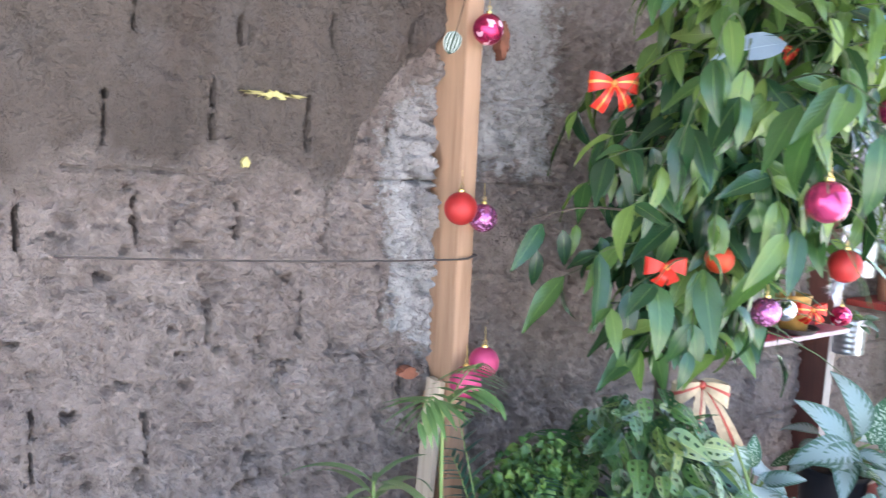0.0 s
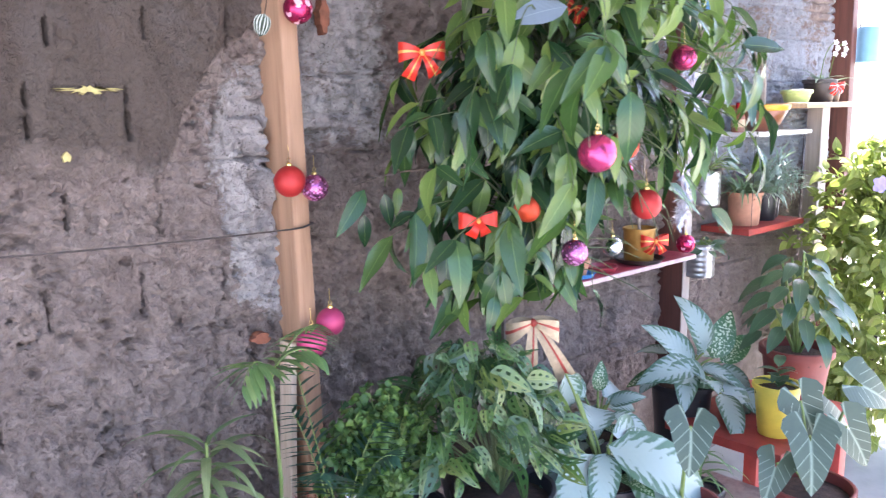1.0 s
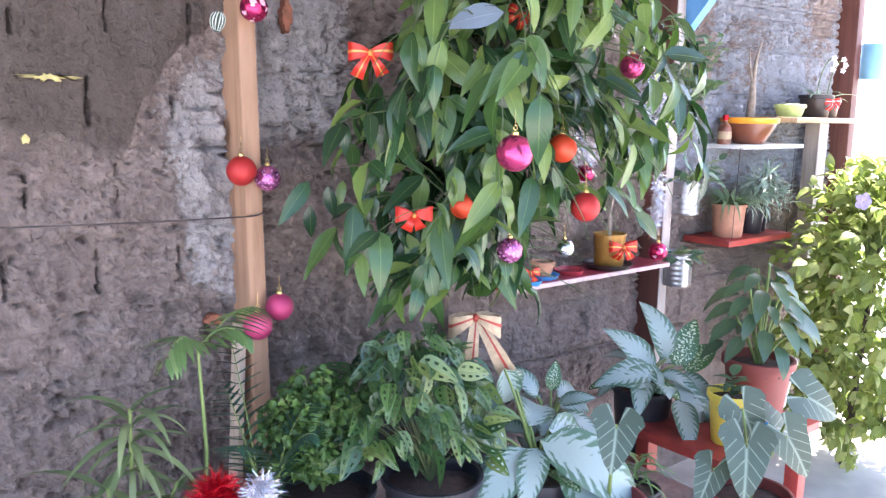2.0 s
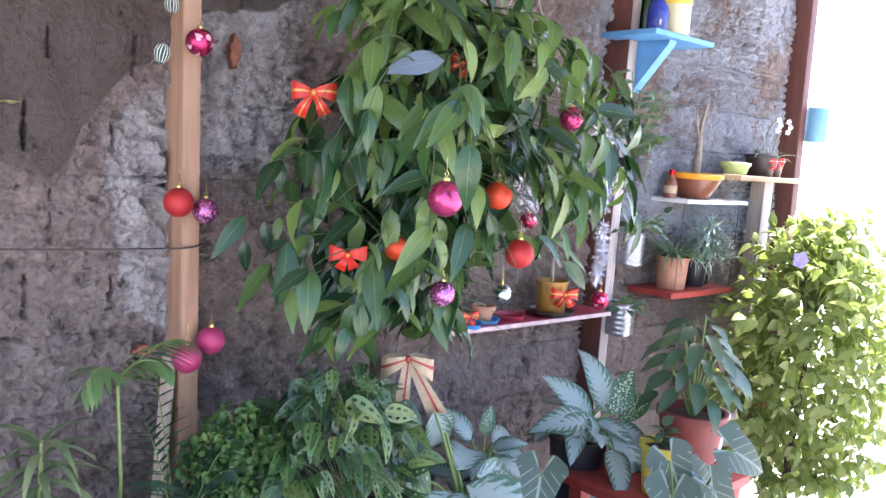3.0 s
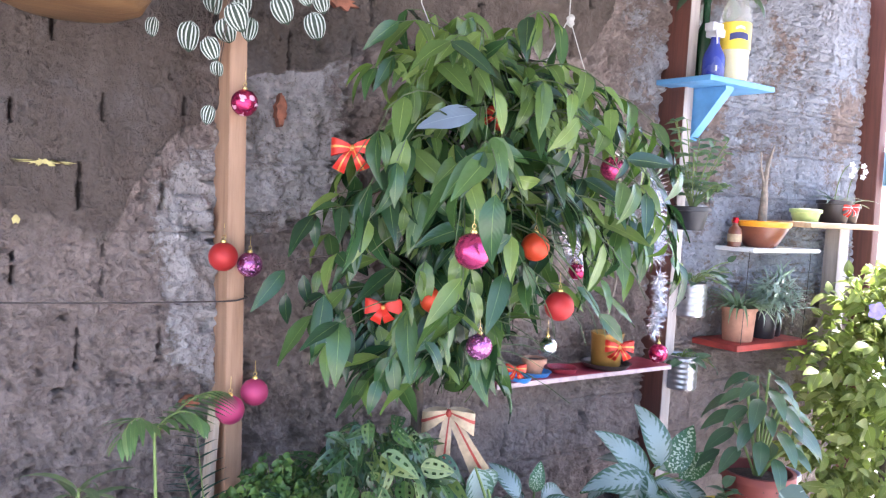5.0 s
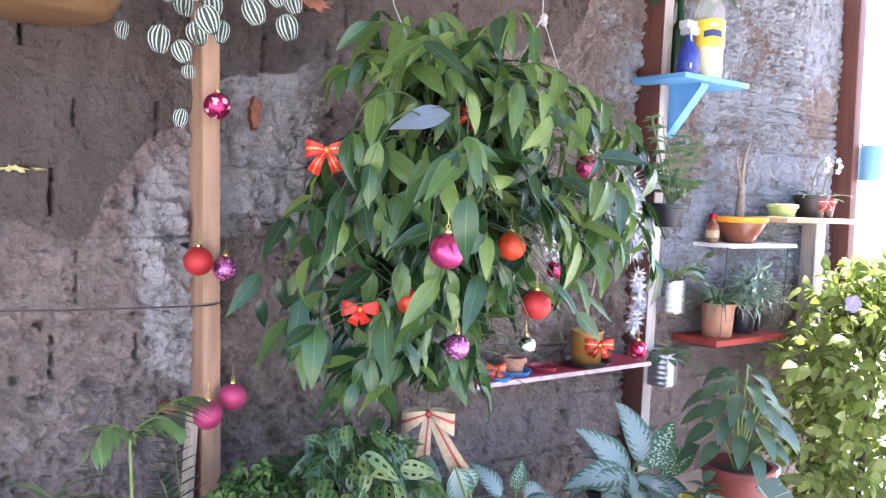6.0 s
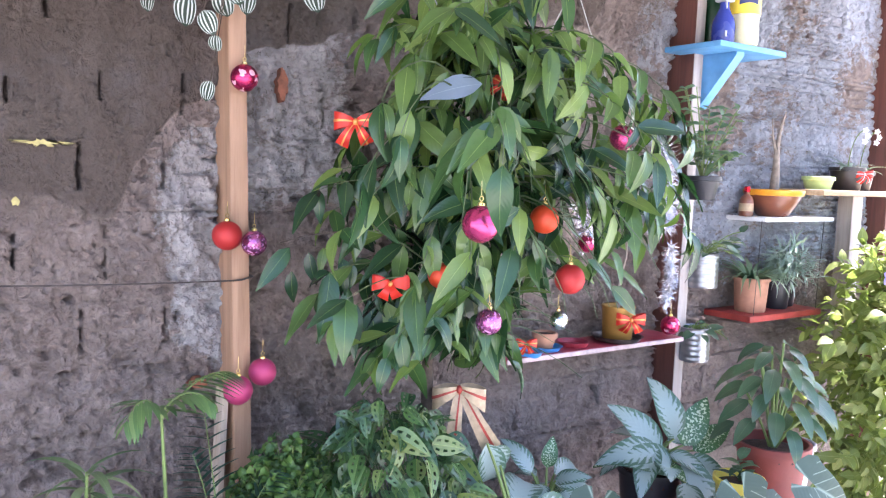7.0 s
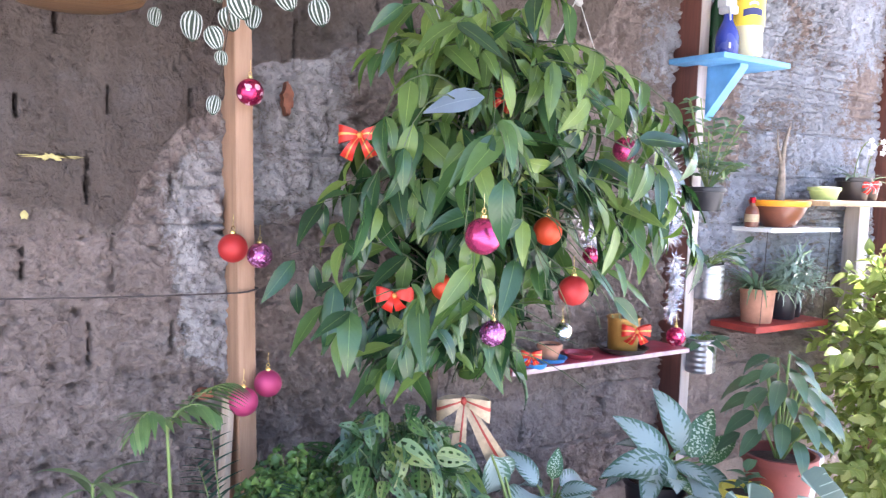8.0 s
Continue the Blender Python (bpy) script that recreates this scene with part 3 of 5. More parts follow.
# ---- shelves ----
def shelf(label, lo, hi, material, brackets=(), bracket_mat=None, bevel=0.004):
    e = thing("wall_shelf", ((lo[0] + hi[0]) / 2, hi[1], lo[2]), label, "shelf")
    part("board", box(bmesh.new(), lo, hi, bevel), material, e)
    for x in brackets:
        bm = bmesh.new()
        d, h, t = (hi[1] - lo[1]) * 0.85, 0.19, 0.022
        outline = [(hi[1] - 0.002, lo[2]), (hi[1] - d, lo[2]), (hi[1] - d, lo[2] - 0.012), (hi[1] - 0.055, lo[2] - h), (hi[1] - 0.002, lo[2] - h)]
        a = [bm.verts.new((x - t, y, z)) for y, z in outline]
        b = [bm.verts.new((x + t, y, z)) for y, z in outline]
        bm.faces.new(a), bm.faces.new(b[::-1])
        for i in range(len(a)):
            j = (i + 1) % len(a)
            bm.faces.new((a[i], b[i], b[j], a[j]))
        part("bracket", bm, bracket_mat or material, e)
    return e


shelf("sky-blue painted wooden shelf on a blue bracket, holding bottles", (3.20, 1.23, 1.955), (3.58, 1.47, 1.975), M_BLUE, (3.36,))
shelf("white painted shelf board holding a glazed bowl", (3.665, 1.31, 1.345), (4.14, 1.49, 1.362), M_WHITE)
shelf("varnished wooden shelf board with a corner brace", (4.0, 1.27, 1.452), (4.58, 1.49, 1.475), M_SHELFWOOD)
part("support", box(bmesh.new(), (4.46, 1.40, 0.62), (4.545, 1.47, 1.451), 0.004), M_PALEWOOD, bpy.data.objects["wall_shelf.002"])
shelf("red painted wooden shelf holding terracotta and black pots", (3.56, 1.28, 0.965), (4.04, 1.49, 0.990), M_REDPAINT, ())
rs = bpy.data.objects["wall_shelf.003"]
for a, b in (((4.02, 1.295, 0.98), (4.09, 1.325, 1.35)), ((3.60, 1.295, 0.98), (3.66, 1.325, 1.35))):
    part("cord", tube(bmesh.new(), [a, b], 0.0014, 5), M_WIRE, rs)
shelf("crimson painted shelf with a worn pale front edge", (2.36, 1.30, 0.945), (3.16, 1.455, 0.962), M_CRIMSON)
part("front_edge", box(bmesh.new(), (2.36, 1.294, 0.946), (3.16, 1.30, 0.961), 0.002), M_WORN, bpy.data.objects["wall_shelf.004"], "pale worn front edge")


# ---- plant bench and pots ----
e = thing("low_bench", (3.1, 0.9, 0), "red painted low wooden plant bench", "bench")
part("seat", box(bmesh.new(), (2.72, 0.74, 0.47), (3.27, 1.12, 0.50), 0.005), M_REDPAINT, e)
for x in (2.76, 3.20):
    for y in (0.76, 1.04):
        part("leg", box(bmesh.new(), (x, y, -0.03), (x + 0.05, y + 0.05, 0.47), 0.004), M_REDPAINT, e)
e = thing("low_bench", (1.7, 1.05, 0), "grey weathered plank stand under the plant pots", "bench")
part("seat", box(bmesh.new(), (0.80, 0.72, 0.36), (2.70, 1.40, 0.40), 0.006), M_PALEWOOD, e)
for x in (0.85, 1.7, 2.6):
    for y in (0.76, 1.32):
        part("leg", box(bmesh.new(), (x, y, 0), (x + 0.05, y + 0.05, 0.36), 0.004), M_PALEWOOD, e)


def pot(parent, loc, r1, r0, h, material, rim=0.008, soil=True, name="pot", label=""):
    """A tapered pot with a wall, a rolled rim and soil; r1 at the mouth, r0 at the foot."""
    t = max(0.004, r1 * 0.05)
    bm = lathe(bmesh.new(), loc, [(r0 * 0.93, 0), (r0, 0.004), (r1 * 0.97, h - rim * 2.2), (r1 + rim * 0.6, h - rim * 2), (r1 + rim * 0.6, h - 0.002), (r1, h), (r1 - t, h - 0.002), (r1 - t * 1.4, h * 0.8), (r0 * 0.5, h * 0.78)], 28)
    p = part(name, bm, material, parent, label)
    if soil:
        bm = lathe(bmesh.new(), loc, [(r1 * 0.5, h * 0.70), (r1 * 0.93, h * 0.80), (r1 * 0.93, h * 0.86), (r1 * 0.6, h * 0.89), (r1 * 0.2, h * 0.90)], 16, 0.03)
        part("soil", bm, M_SOIL, p)
    return p


# ---- leaves ----
def leaf_mesh(name, material, length, width, shape="lance", bend=0.6, fold=0.25, wave=0.0, segs=7):
    """A leaf along +Y with its stalk at the origin; u across and v along are kept for the veins."""
    prof = {"lance": lambda t: (math.sin(math.pi * t ** 0.75) ** 0.9) * (1 - 0.25 * t),
            "ovate": lambda t: math.sin(math.pi * t ** 0.62) ** 0.75,
            "round": lambda t: math.sqrt(max(0.0, math.sin(math.pi * t ** 0.8))),
            "strap": lambda t: min(1, t * 8 + 0.45) * (1 - t ** 2.5),
            "broad": lambda t: math.sin(math.pi * t ** 0.7) ** 0.8}[shape]
    verts, uvs, faces = [], [], []
    for i in range(segs + 1):
        t = i / segs
        a = bend * t
        y = length * (math.sin(a) / bend if bend else t)
        z = -length * ((1 - math.cos(a)) / bend if bend else 0)
        h = max(0.0008, width / 2 * prof(min(0.999, max(0.001, t))))
        w = wave * width * math.sin(t * 11)
        verts += [(-h, y, z + fold * h + w), (0, y, z), (h, y, z + fold * h - w)]
        uvs += [(-1, t), (0, t), (1, t)]
    for i in range(segs):
        a = i * 3
        faces += [(a, a + 1, a + 4, a + 3), (a + 1, a + 2, a + 5, a + 4)]
    return make_leaf(name, verts, uvs, faces, material)


def make_leaf(name, verts, uvs, faces, material):
    me = bpy.data.meshes.new(name)
    me.from_pydata(verts, [], faces)
    lay = me.uv_layers.new(name="leaf")
    for loop in me.loops:
        lay.data[loop.index].uv = uvs[loop.vertex_index]
    me.materials.append(material)
    me.shade_smooth()
    return me


def arrow_leaf(name, material, length, width, cup=0.15):
    """An arrowhead leaf with two lobes behind the stalk."""
    verts, uvs, faces = [], [], []
    n = 8
    for side in (-1, 1):
        base = len(verts)
        for i in range(n + 1):
            t = -0.42 + 1.42 * i / n
            if t < 0:
                outer = width * 0.5 * math.sqrt(max(0, 1 - (t / -0.43) ** 2)) * 0.75 + width * 0.22
                inner = width * 0.16 * (-t / 0.42) ** 0.6 + 0.0005
                outer = max(outer, inner + 0.001)
            else:
                outer = width * 0.485 * (1 - t) ** 0.72 * (1 + 0.3 * t) + 0.0005
                inner = 0.0
            y = t * length
            for k in range(3):
                x = inner + (outer - inner) * k / 2
                verts.append((side * x, y, cup * x - 0.35 * length * max(0, t) ** 2 * 0.6 + (0.1 * t * length if t < 0 else 0)))
                uvs.append((side * x / (width * 0.5), t))
        for i in range(n):
            for k in range(2):
                a = base + i * 3 + k
                faces.append((a, a + 1, a + 4, a + 3) if side > 0 else (a, a + 3, a + 4, a + 1))
    return make_leaf(name, verts, uvs, faces, material)


def joined(name, items, parent, label="", kind="stuff"):
    """Many leaves joined into one mesh. items: (mesh, pose)."""
    verts, faces, uvs, mats = [], [], [], []
    for me, m in items:
        base = len(verts)
        verts += [tuple(m @ v.co) for v in me.vertices]
        lay = me.uv_layers["leaf"].data
        for p in me.polygons:
            faces.append(tuple(base + i for i in p.vertices))
            uvs += [tuple(lay[k].uv) for k in p.loop_indices]
    out = bpy.data.meshes.new(name)
    out.from_pydata(verts, [], faces)
    lay = out.uv_layers.new(name="leaf")
    for k, c in enumerate(uvs):
        lay.data[k].uv = c
    out.materials.append(items[0][0].materials[0])
    out.shade_smooth()
    ob = put_mesh(name, out, None, parent, label, smooth=False)
    return tagged(ob, kind=kind)


R = random.Random(7)


def spread(v, amount):
    return (Vector(v) + Vector((R.gauss(0, amount), R.gauss(0, amount), R.gauss(0, amount)))).normalized()


# ---- the decorated tree ----
TREE_C = Vector((2.08, 0.98, 1.56))
TREE_BASE = Vector((1.965, 1.16, 0.40))


# what hangs in the crown, with the room that the leaves leave before it
HUNG = [((1.780, 0.722, 1.428), 0.04), ((2.080, 0.871, 1.425), 0.04), ((2.163, 0.862, 1.281), 0.045), ((2.340, 0.880, 1.620), 0.05), ((2.550, 1.190, 1.318), 0.05), ((1.965, 0.920, 1.187), 0.042), ((2.885, 1.33, 1.03), 0.11), ((2.6, 1.33, 0.98), 0.08), ((2.75, 1.33, 1.0), 0.08), ((3.09, 1.29, 1.0), 0.05), ((3.1, 1.32, 1.18), 0.05),
        ((2.340, 1.080, 1.128), 0.05), ((1.860, 0.970, 1.293), 0.012), ((1.758, 1.200, 1.640), 0.065), ((1.765, 1.030, 1.272), 0.045), ((2.035, 0.985, 1.735), 0.035), ((1.86, 0.93, 1.715), 0.055),
        ((2.5, 1.17, 1.42), 0.04), ((2.045, 1.115, 0.96), 0.075), ((2.09, 1.09, 0.88), 0.06), ((2.37, 1.24, 1.03), 0.03)]


LOOKOUT = Vector((0.65, -0.45, 1.55))     # the spot that the ornaments were hung to face


def hides(p, out, q, room):
    """Whether a leaf at p that points along out would hang before the ornament at q."""
    q = Vector(q)
    way = (LOOKOUT - q).normalized()
    for s in (0.0, 0.04, 0.08, 0.12, 0.155):
        d = p + out * s - q
        ahead = d.dot(way)
        if -0.01 < ahead < 1.2 and (d - way * ahead).length < room * (1 - 0.3 * ahead):
            return True
    return False


def decorated_tree():
    e = thing("potted_tree", TREE_BASE, "leafy potted tree with long drooping glossy dark green leaves", "tree")
    pot(e, TREE_BASE, 0.17, 0.13, 0.26, M_BLACK)
    trunk = [TREE_BASE + Vector((0, 0, 0.2)), (1.958, 1.155, 0.8), (1.952, 1.15, 1.05), (1.98, 1.10, 1.3), (2.02, 1.03, 1.55), (2.03, 1.0, 1.85)]
    part("trunk", tube(bmesh.new(), trunk, [0.019, 0.016, 0.015, 0.012, 0.009, 0.005], 9), M_BARK, e)
    kinds = [leaf_mesh("leaf", L_TREE, l, w, "lance", b, f, wv) for l, w, b, f, wv in
             ((0.142, 0.050, 0.5, 0.32, 0.04), (0.118, 0.045, 0.9, 0.40, 0.05), (0.156, 0.056, 0.3, 0.26, 0.04), (0.100, 0.037, 0.7, 0.44, 0.06), (0.132, 0.052, 1.2, 0.30, 0.05))]
    young = [leaf_mesh("leaf", L_YOUNG_LIT, l, w, "lance", b, 0.32, 0.04) for l, w, b in ((0.140, 0.050, 0.6), (0.118, 0.043, 0.9), (0.098, 0.036, 1.1))]
    spots = []
    count = 118
    for k in range(count):
        # directions over the whole ball, evenly
        zz = 1 - 2 * (k + 0.5) / count
        az = k * 2.39996 + R.uniform(-0.2, 0.2)
        d = Vector((math.cos(az) * math.sqrt(1 - zz * zz), math.sin(az) * math.sqrt(1 - zz * zz), zz))
        reach = R.uniform(0.62, 1.0) if k % 5 else R.uniform(0.35, 0.6)
        hx = 0.50 if d.z > -0.35 else 0.42
        tip = TREE_C + Vector((d.x * hx, d.y * 0.42, d.z * 0.48)) * reach
        if tip.y > WALL_Y - 0.10:
            tip.y = WALL_Y - 0.10
        zroot = max(1.12, min(1.8, TREE_C.z + (tip.z - TREE_C.z) * 0.55))
        root = Vector((1.99 + (zroot - 1.3) * 0.06, 1.08 - (zroot - 1.3) * 0.12, zroot))
        pts = arc(root, tip, (0, 0, 0.07 + 0.05 * R.random()), 7)
        pts.append(pts[-1] + Vector((d.x * 0.03, d.y * 0.03, -0.05)))
        part("twig", tube(bmesh.new(), pts, [0.004, 0.0034, 0.0028, 0.0023, 0.002, 0.0017, 0.0014, 0.0012, 0.0008], 5), M_SHOOT, e)
        for i in range(2, len(pts)):
            along = (pts[i] - pts[i - 1]).normalized()
            sides = along.cross(Vector((0, 0, 1)))
            sides = sides.normalized() if sides.length > 0.1 else Vector((1, 0, 0))
            for s in ((1, -1) if i < len(pts) - 1 else (1, -1, 0)):
                if R.random() < 0.22:
                    continue
                out = along * 0.55 + sides * s * R.uniform(0.35, 0.8) + Vector((0, 0, -R.uniform(0.0, 1.3)))
                out = spread(out.normalized(), 0.24)
                up = spread(Vector((d.x * 0.55, d.y * 0.55 - 0.3, 0.75)), 0.4)
                spots.append((pts[i] - Vector((0, 0, 0.004)), out, up))
    # fuller lobes: low on the post's side, at the top, and low over the shelf
    for c, rad, n in (((1.80, 1.04, 1.24), 0.24, 22), ((1.88, 1.02, 1.84), 0.20, 14), ((2.20, 1.02, 1.22), 0.20, 10), ((2.40, 0.98, 1.50), 0.22, 10), ((1.74, 1.08, 1.45), 0.16, 9), ((1.84, 1.03, 1.12), 0.15, 12), ((2.16, 1.0, 1.10), 0.16, 12), ((2.50, 1.0, 1.42), 0.16, 8)):
        for k in range(n):
            az, zz = k * 2.39996, 1 - 1.6 * (k + 0.5) / n
            d = Vector((math.cos(az) * math.sqrt(1 - zz * zz), math.sin(az) * math.sqrt(1 - zz * zz), zz))
            tip = Vector(c) + d * rad * R.uniform(0.6, 1.0)
            tip.y = min(tip.y, WALL_Y - 0.1)
            zroot = max(1.1, min(1.82, c[2] - 0.02))
            pts = arc((1.99 + (zroot - 1.3) * 0.06, 1.08 - (zroot - 1.3) * 0.12, zroot), tip, (0, 0, 0.05), 6)
            part("twig", tube(bmesh.new(), pts, [0.003, 0.0026, 0.0022, 0.0018, 0.0014, 0.0011, 0.0008], 5), M_SHOOT, e)
            for i in range(2, 7):
                for s in (-1, 1):
                    if R.random() < 0.25:
                        continue
                    out = spread(Vector((d.x * 0.7 + s * 0.5, d.y * 0.7 - s * 0.3, -R.uniform(0.2, 1.3))).normalized(), 0.22)
                    spots.append((pts[i], out, spread((d.x * 0.5 - 0.1, d.y * 0.5 - 0.35, 0.7), 0.35)))
    # the left-hand shoots that reach towards the post, and the low skirt
    for p, out in (((1.60, 1.22, 1.34), (-0.5, 0, -0.9)), ((1.64, 1.2, 1.33), (0.1, -0.2, -1)), ((1.68, 1.2, 1.34), (-0.4, -0.3, -0.8)), ((1.62, 1.25, 1.28), (-0.2, 0, -1)),
                   ((1.72, 1.15, 1.25), (-0.3, -0.3, -1)), ((1.76, 1.12, 1.22), (0.1, -0.3, -1)), ((1.70, 1.15, 1.32), (0.0, -0.5, -0.8))):
        spots.append((Vector(p), spread(out, 0.12), spread((-0.3, -0.6, 0.6), 0.2)))
    part("shoot", tube(bmesh.new(), arc((1.98, 1.1, 1.30), (1.58, 1.23, 1.35), (0, 0, 0.05), 8), [0.0028] * 6 + [0.002, 0.0016, 0.0012], 5), M_BARK, e)
    poses = []
    for p, out, up in spots:
        if p.y > WALL_Y - 0.05 or (p.x > 2.1 and p.z < 1.05) or any(hides(p, out, q, r) for q, r in HUNG):
            continue
        s = R.uniform(0.58, 1.1)
        # besides young growth, lighter leaves higher and farther right paint in the backlight
        fresh_lit = R.random() < 0.12 + max(0.0, min(0.55, (p.z - 1.62) * 2.2)) + max(0.0, min(0.3, p.x - 2.2))
        poses.append((R.choice(young if fresh_lit else kinds), frame_to(p, out, up) @ Matrix.Diagonal((s, s, s, 1))))
    poses.sort(key=lambda q: q[1].translation.y + 0.5 * q[1].translation.x)
    for me, m in poses[:300]:
        piece("leaf", me, e, m)
    for leafage in (kinds, young):
        joined("foliage", [q for q in poses[300:] if q[0] in leafage], e)
    # one leaf whose sky reflection is put into its base colour
    pale = leaf_mesh("pale_leaf", L_PALE, 0.145, 0.072, "lance", 0.5, 0.12, 0.02)
    pl = piece("leaf", pale, e, frame_to((1.905, 0.90, 1.722), (-0.8, 0.5, -0.12), (-0.25, -0.85, 0.6)))
    pl["label"] = "upturned leaf coloured blue-grey for its sky reflection"
    return e


decorated_tree()

e = thing("hanging_string", (2.318, 1.05, 2.02), "knotted white string holding up the tree's crown", "string")
bm = bmesh.new()
tube(bm, [(2.318, 1.05, 2.6), (2.318, 1.05, 2.02)], 0.0016, 5)
tube(bm, [(2.318, 1.05, 2.02), (2.21, 1.03, 1.86), (2.10, 1.02, 1.74)], 0.0016, 5)
tube(bm, [(2.318, 1.05, 2.02), (2.37, 1.04, 1.90), (2.44, 1.0, 1.70)], 0.0013, 5)
part("cord", bm, M_STRING, e)
part("knot", lathe(bmesh.new(), (2.325, 1.05, 1.995), [(0.003, 0), (0.011, 0.008), (0.008, 0.016), (0.012, 0.024), (0.003, 0.034)], 8, 0.2), M_STRING, e)
e = thing("hanging_string", (1.83, 1.06, 2.0), "thin white string holding up a branch", "string")
part("cord", tube(bmesh.new(), [(1.80, 1.1, 2.6), (1.84, 1.05, 1.98), (1.87, 1.03, 1.90)], 0.0014, 5), M_STRING, e)


# ---- ornaments ----
def ball_mesh(r, material):
    bm = bmesh.new()
    bmesh.ops.create_uvsphere(bm, u_segments=32, v_segments=18, radius=r)
    me = bpy.data.meshes.new("globe")
    bm.to_mesh(me)
    bm.free()
    me.materials.append(material)
    me.shade_smooth()
    return me


def ball(loc, r, material, label, hang=0.03):
    """A tree ball with its ribbed cap, wire loop and thread."""
    e = thing("christmas_ball", loc, label, "ornament", "christmas balls")
    x, y, z = loc
    piece("globe", ball_mesh(r, material), e, Matrix.Translation(loc))
    part("cap", lathe(bmesh.new(), (x, y, z + r * 0.95), [(r * 0.2, 0), (r * 0.19, r * 0.17), (r * 0.12, r * 0.21), (0.001, r * 0.22)], 14, 0.04), M_GOLDCAP, e)
    loop = [(x + r * 0.12 * math.cos(a), y, z + r * 1.34 + r * 0.14 * math.sin(a)) for a in [i * math.pi / 5 for i in range(11)]]
    part("loop", tube(bmesh.new(), loop, 0.0008, 5), M_GOLDCAP, e)
    part("thread", tube(bmesh.new(), [(x, y, z + r * 1.45), (x + 0.002, y + 0.004, z + r * 1.45 + hang)], 0.0006, 4), M_GOLDCAP, e)
    return e


for loc, r, m, label in (
        ((1.505, 1.375, 1.357), 0.036, M_BALLRED, "matt red christmas ball hanging on the pine post"),
        ((1.578, 1.385, 1.336), 0.032, M_BALLGLIT, "violet glittering christmas ball beside the pine post"),
        ((1.541, 1.365, 1.737), 0.033, M_BALLFLOWER, "glossy pink christmas ball with white flowers on the post"),
        ((1.600, 1.375, 1.009), 0.035, M_BALLMATTPINK, "matt pink christmas ball low on the post"),
        ((1.525, 1.345, 0.978), 0.036, M_BALLMATTPINK, "matt pink christmas ball behind a palm frond"),
        ((1.780, 0.722, 1.428), 0.037, M_BALLPINK, "large glossy pink christmas ball on a tree branch"),
        ((2.080, 0.871, 1.425), 0.034, M_BALLORANGE, "satin orange christmas ball on the tree"),
        ((2.163, 0.862, 1.281), 0.036, M_BALLRED, "matt red christmas ball on the tree"),
        ((2.340, 0.880, 1.620), 0.031, M_BALLPINK, "glossy pink christmas ball at the crown's edge"),
        ((2.550, 1.190, 1.318), 0.026, M_BALLFLOWER, "small pink christmas ball in silver tinsel"),
        ((1.965, 0.920, 1.187), 0.031, M_BALLGLIT, "violet glittering christmas ball below the crown"),
        ((2.340, 1.080, 1.128), 0.028, M_SILVER, "silver mirror christmas ball over the shelf"),
        ((3.090, 1.290, 1.003), 0.034, M_BALLFLOWER, "pink christmas ball with white flowers at the shelf's end"),
        ((1.860, 0.970, 1.293), 0.030, M_BALLORANGE, "satin orange christmas ball half hidden by leaves")):
    ball(loc, r, m, label)


def strip(bm, pts, across, widths, thick=0.0016):
    """A ribbon along pts, as wide as widths along the vector across, with thickness."""
    pts = [Vector(p) for p in pts]
    across = Vector(across).normalized()
    rows = []
    for i, p in enumerate(pts):
        d = (pts[min(i + 1, len(pts) - 1)] - pts[max(i - 1, 0)]).normalized()
        n = d.cross(across)
        n = n.normalized() * thick / 2 if n.length > 1e-5 else Vector((0, thick / 2, 0))
        a = across * widths[i] / 2
        rows.append([bm.verts.new(p - a - n), bm.verts.new(p + a - n), bm.verts.new(p + a + n), bm.verts.new(p - a + n)])
    for r, s in zip(rows, rows[1:]):
        for k in range(4):
            bm.faces.new((r[k], r[(k + 1) % 4], s[(k + 1) % 4], s[k]))
    bm.faces.new(rows[0][::-1])
    bm.faces.new(rows[-1])


FACE = Matrix(((0.81, 0.58, 0, 0), (-0.58, 0.81, 0, 0), (0, 0, 1, 0), (0, 0, 0, 1)))


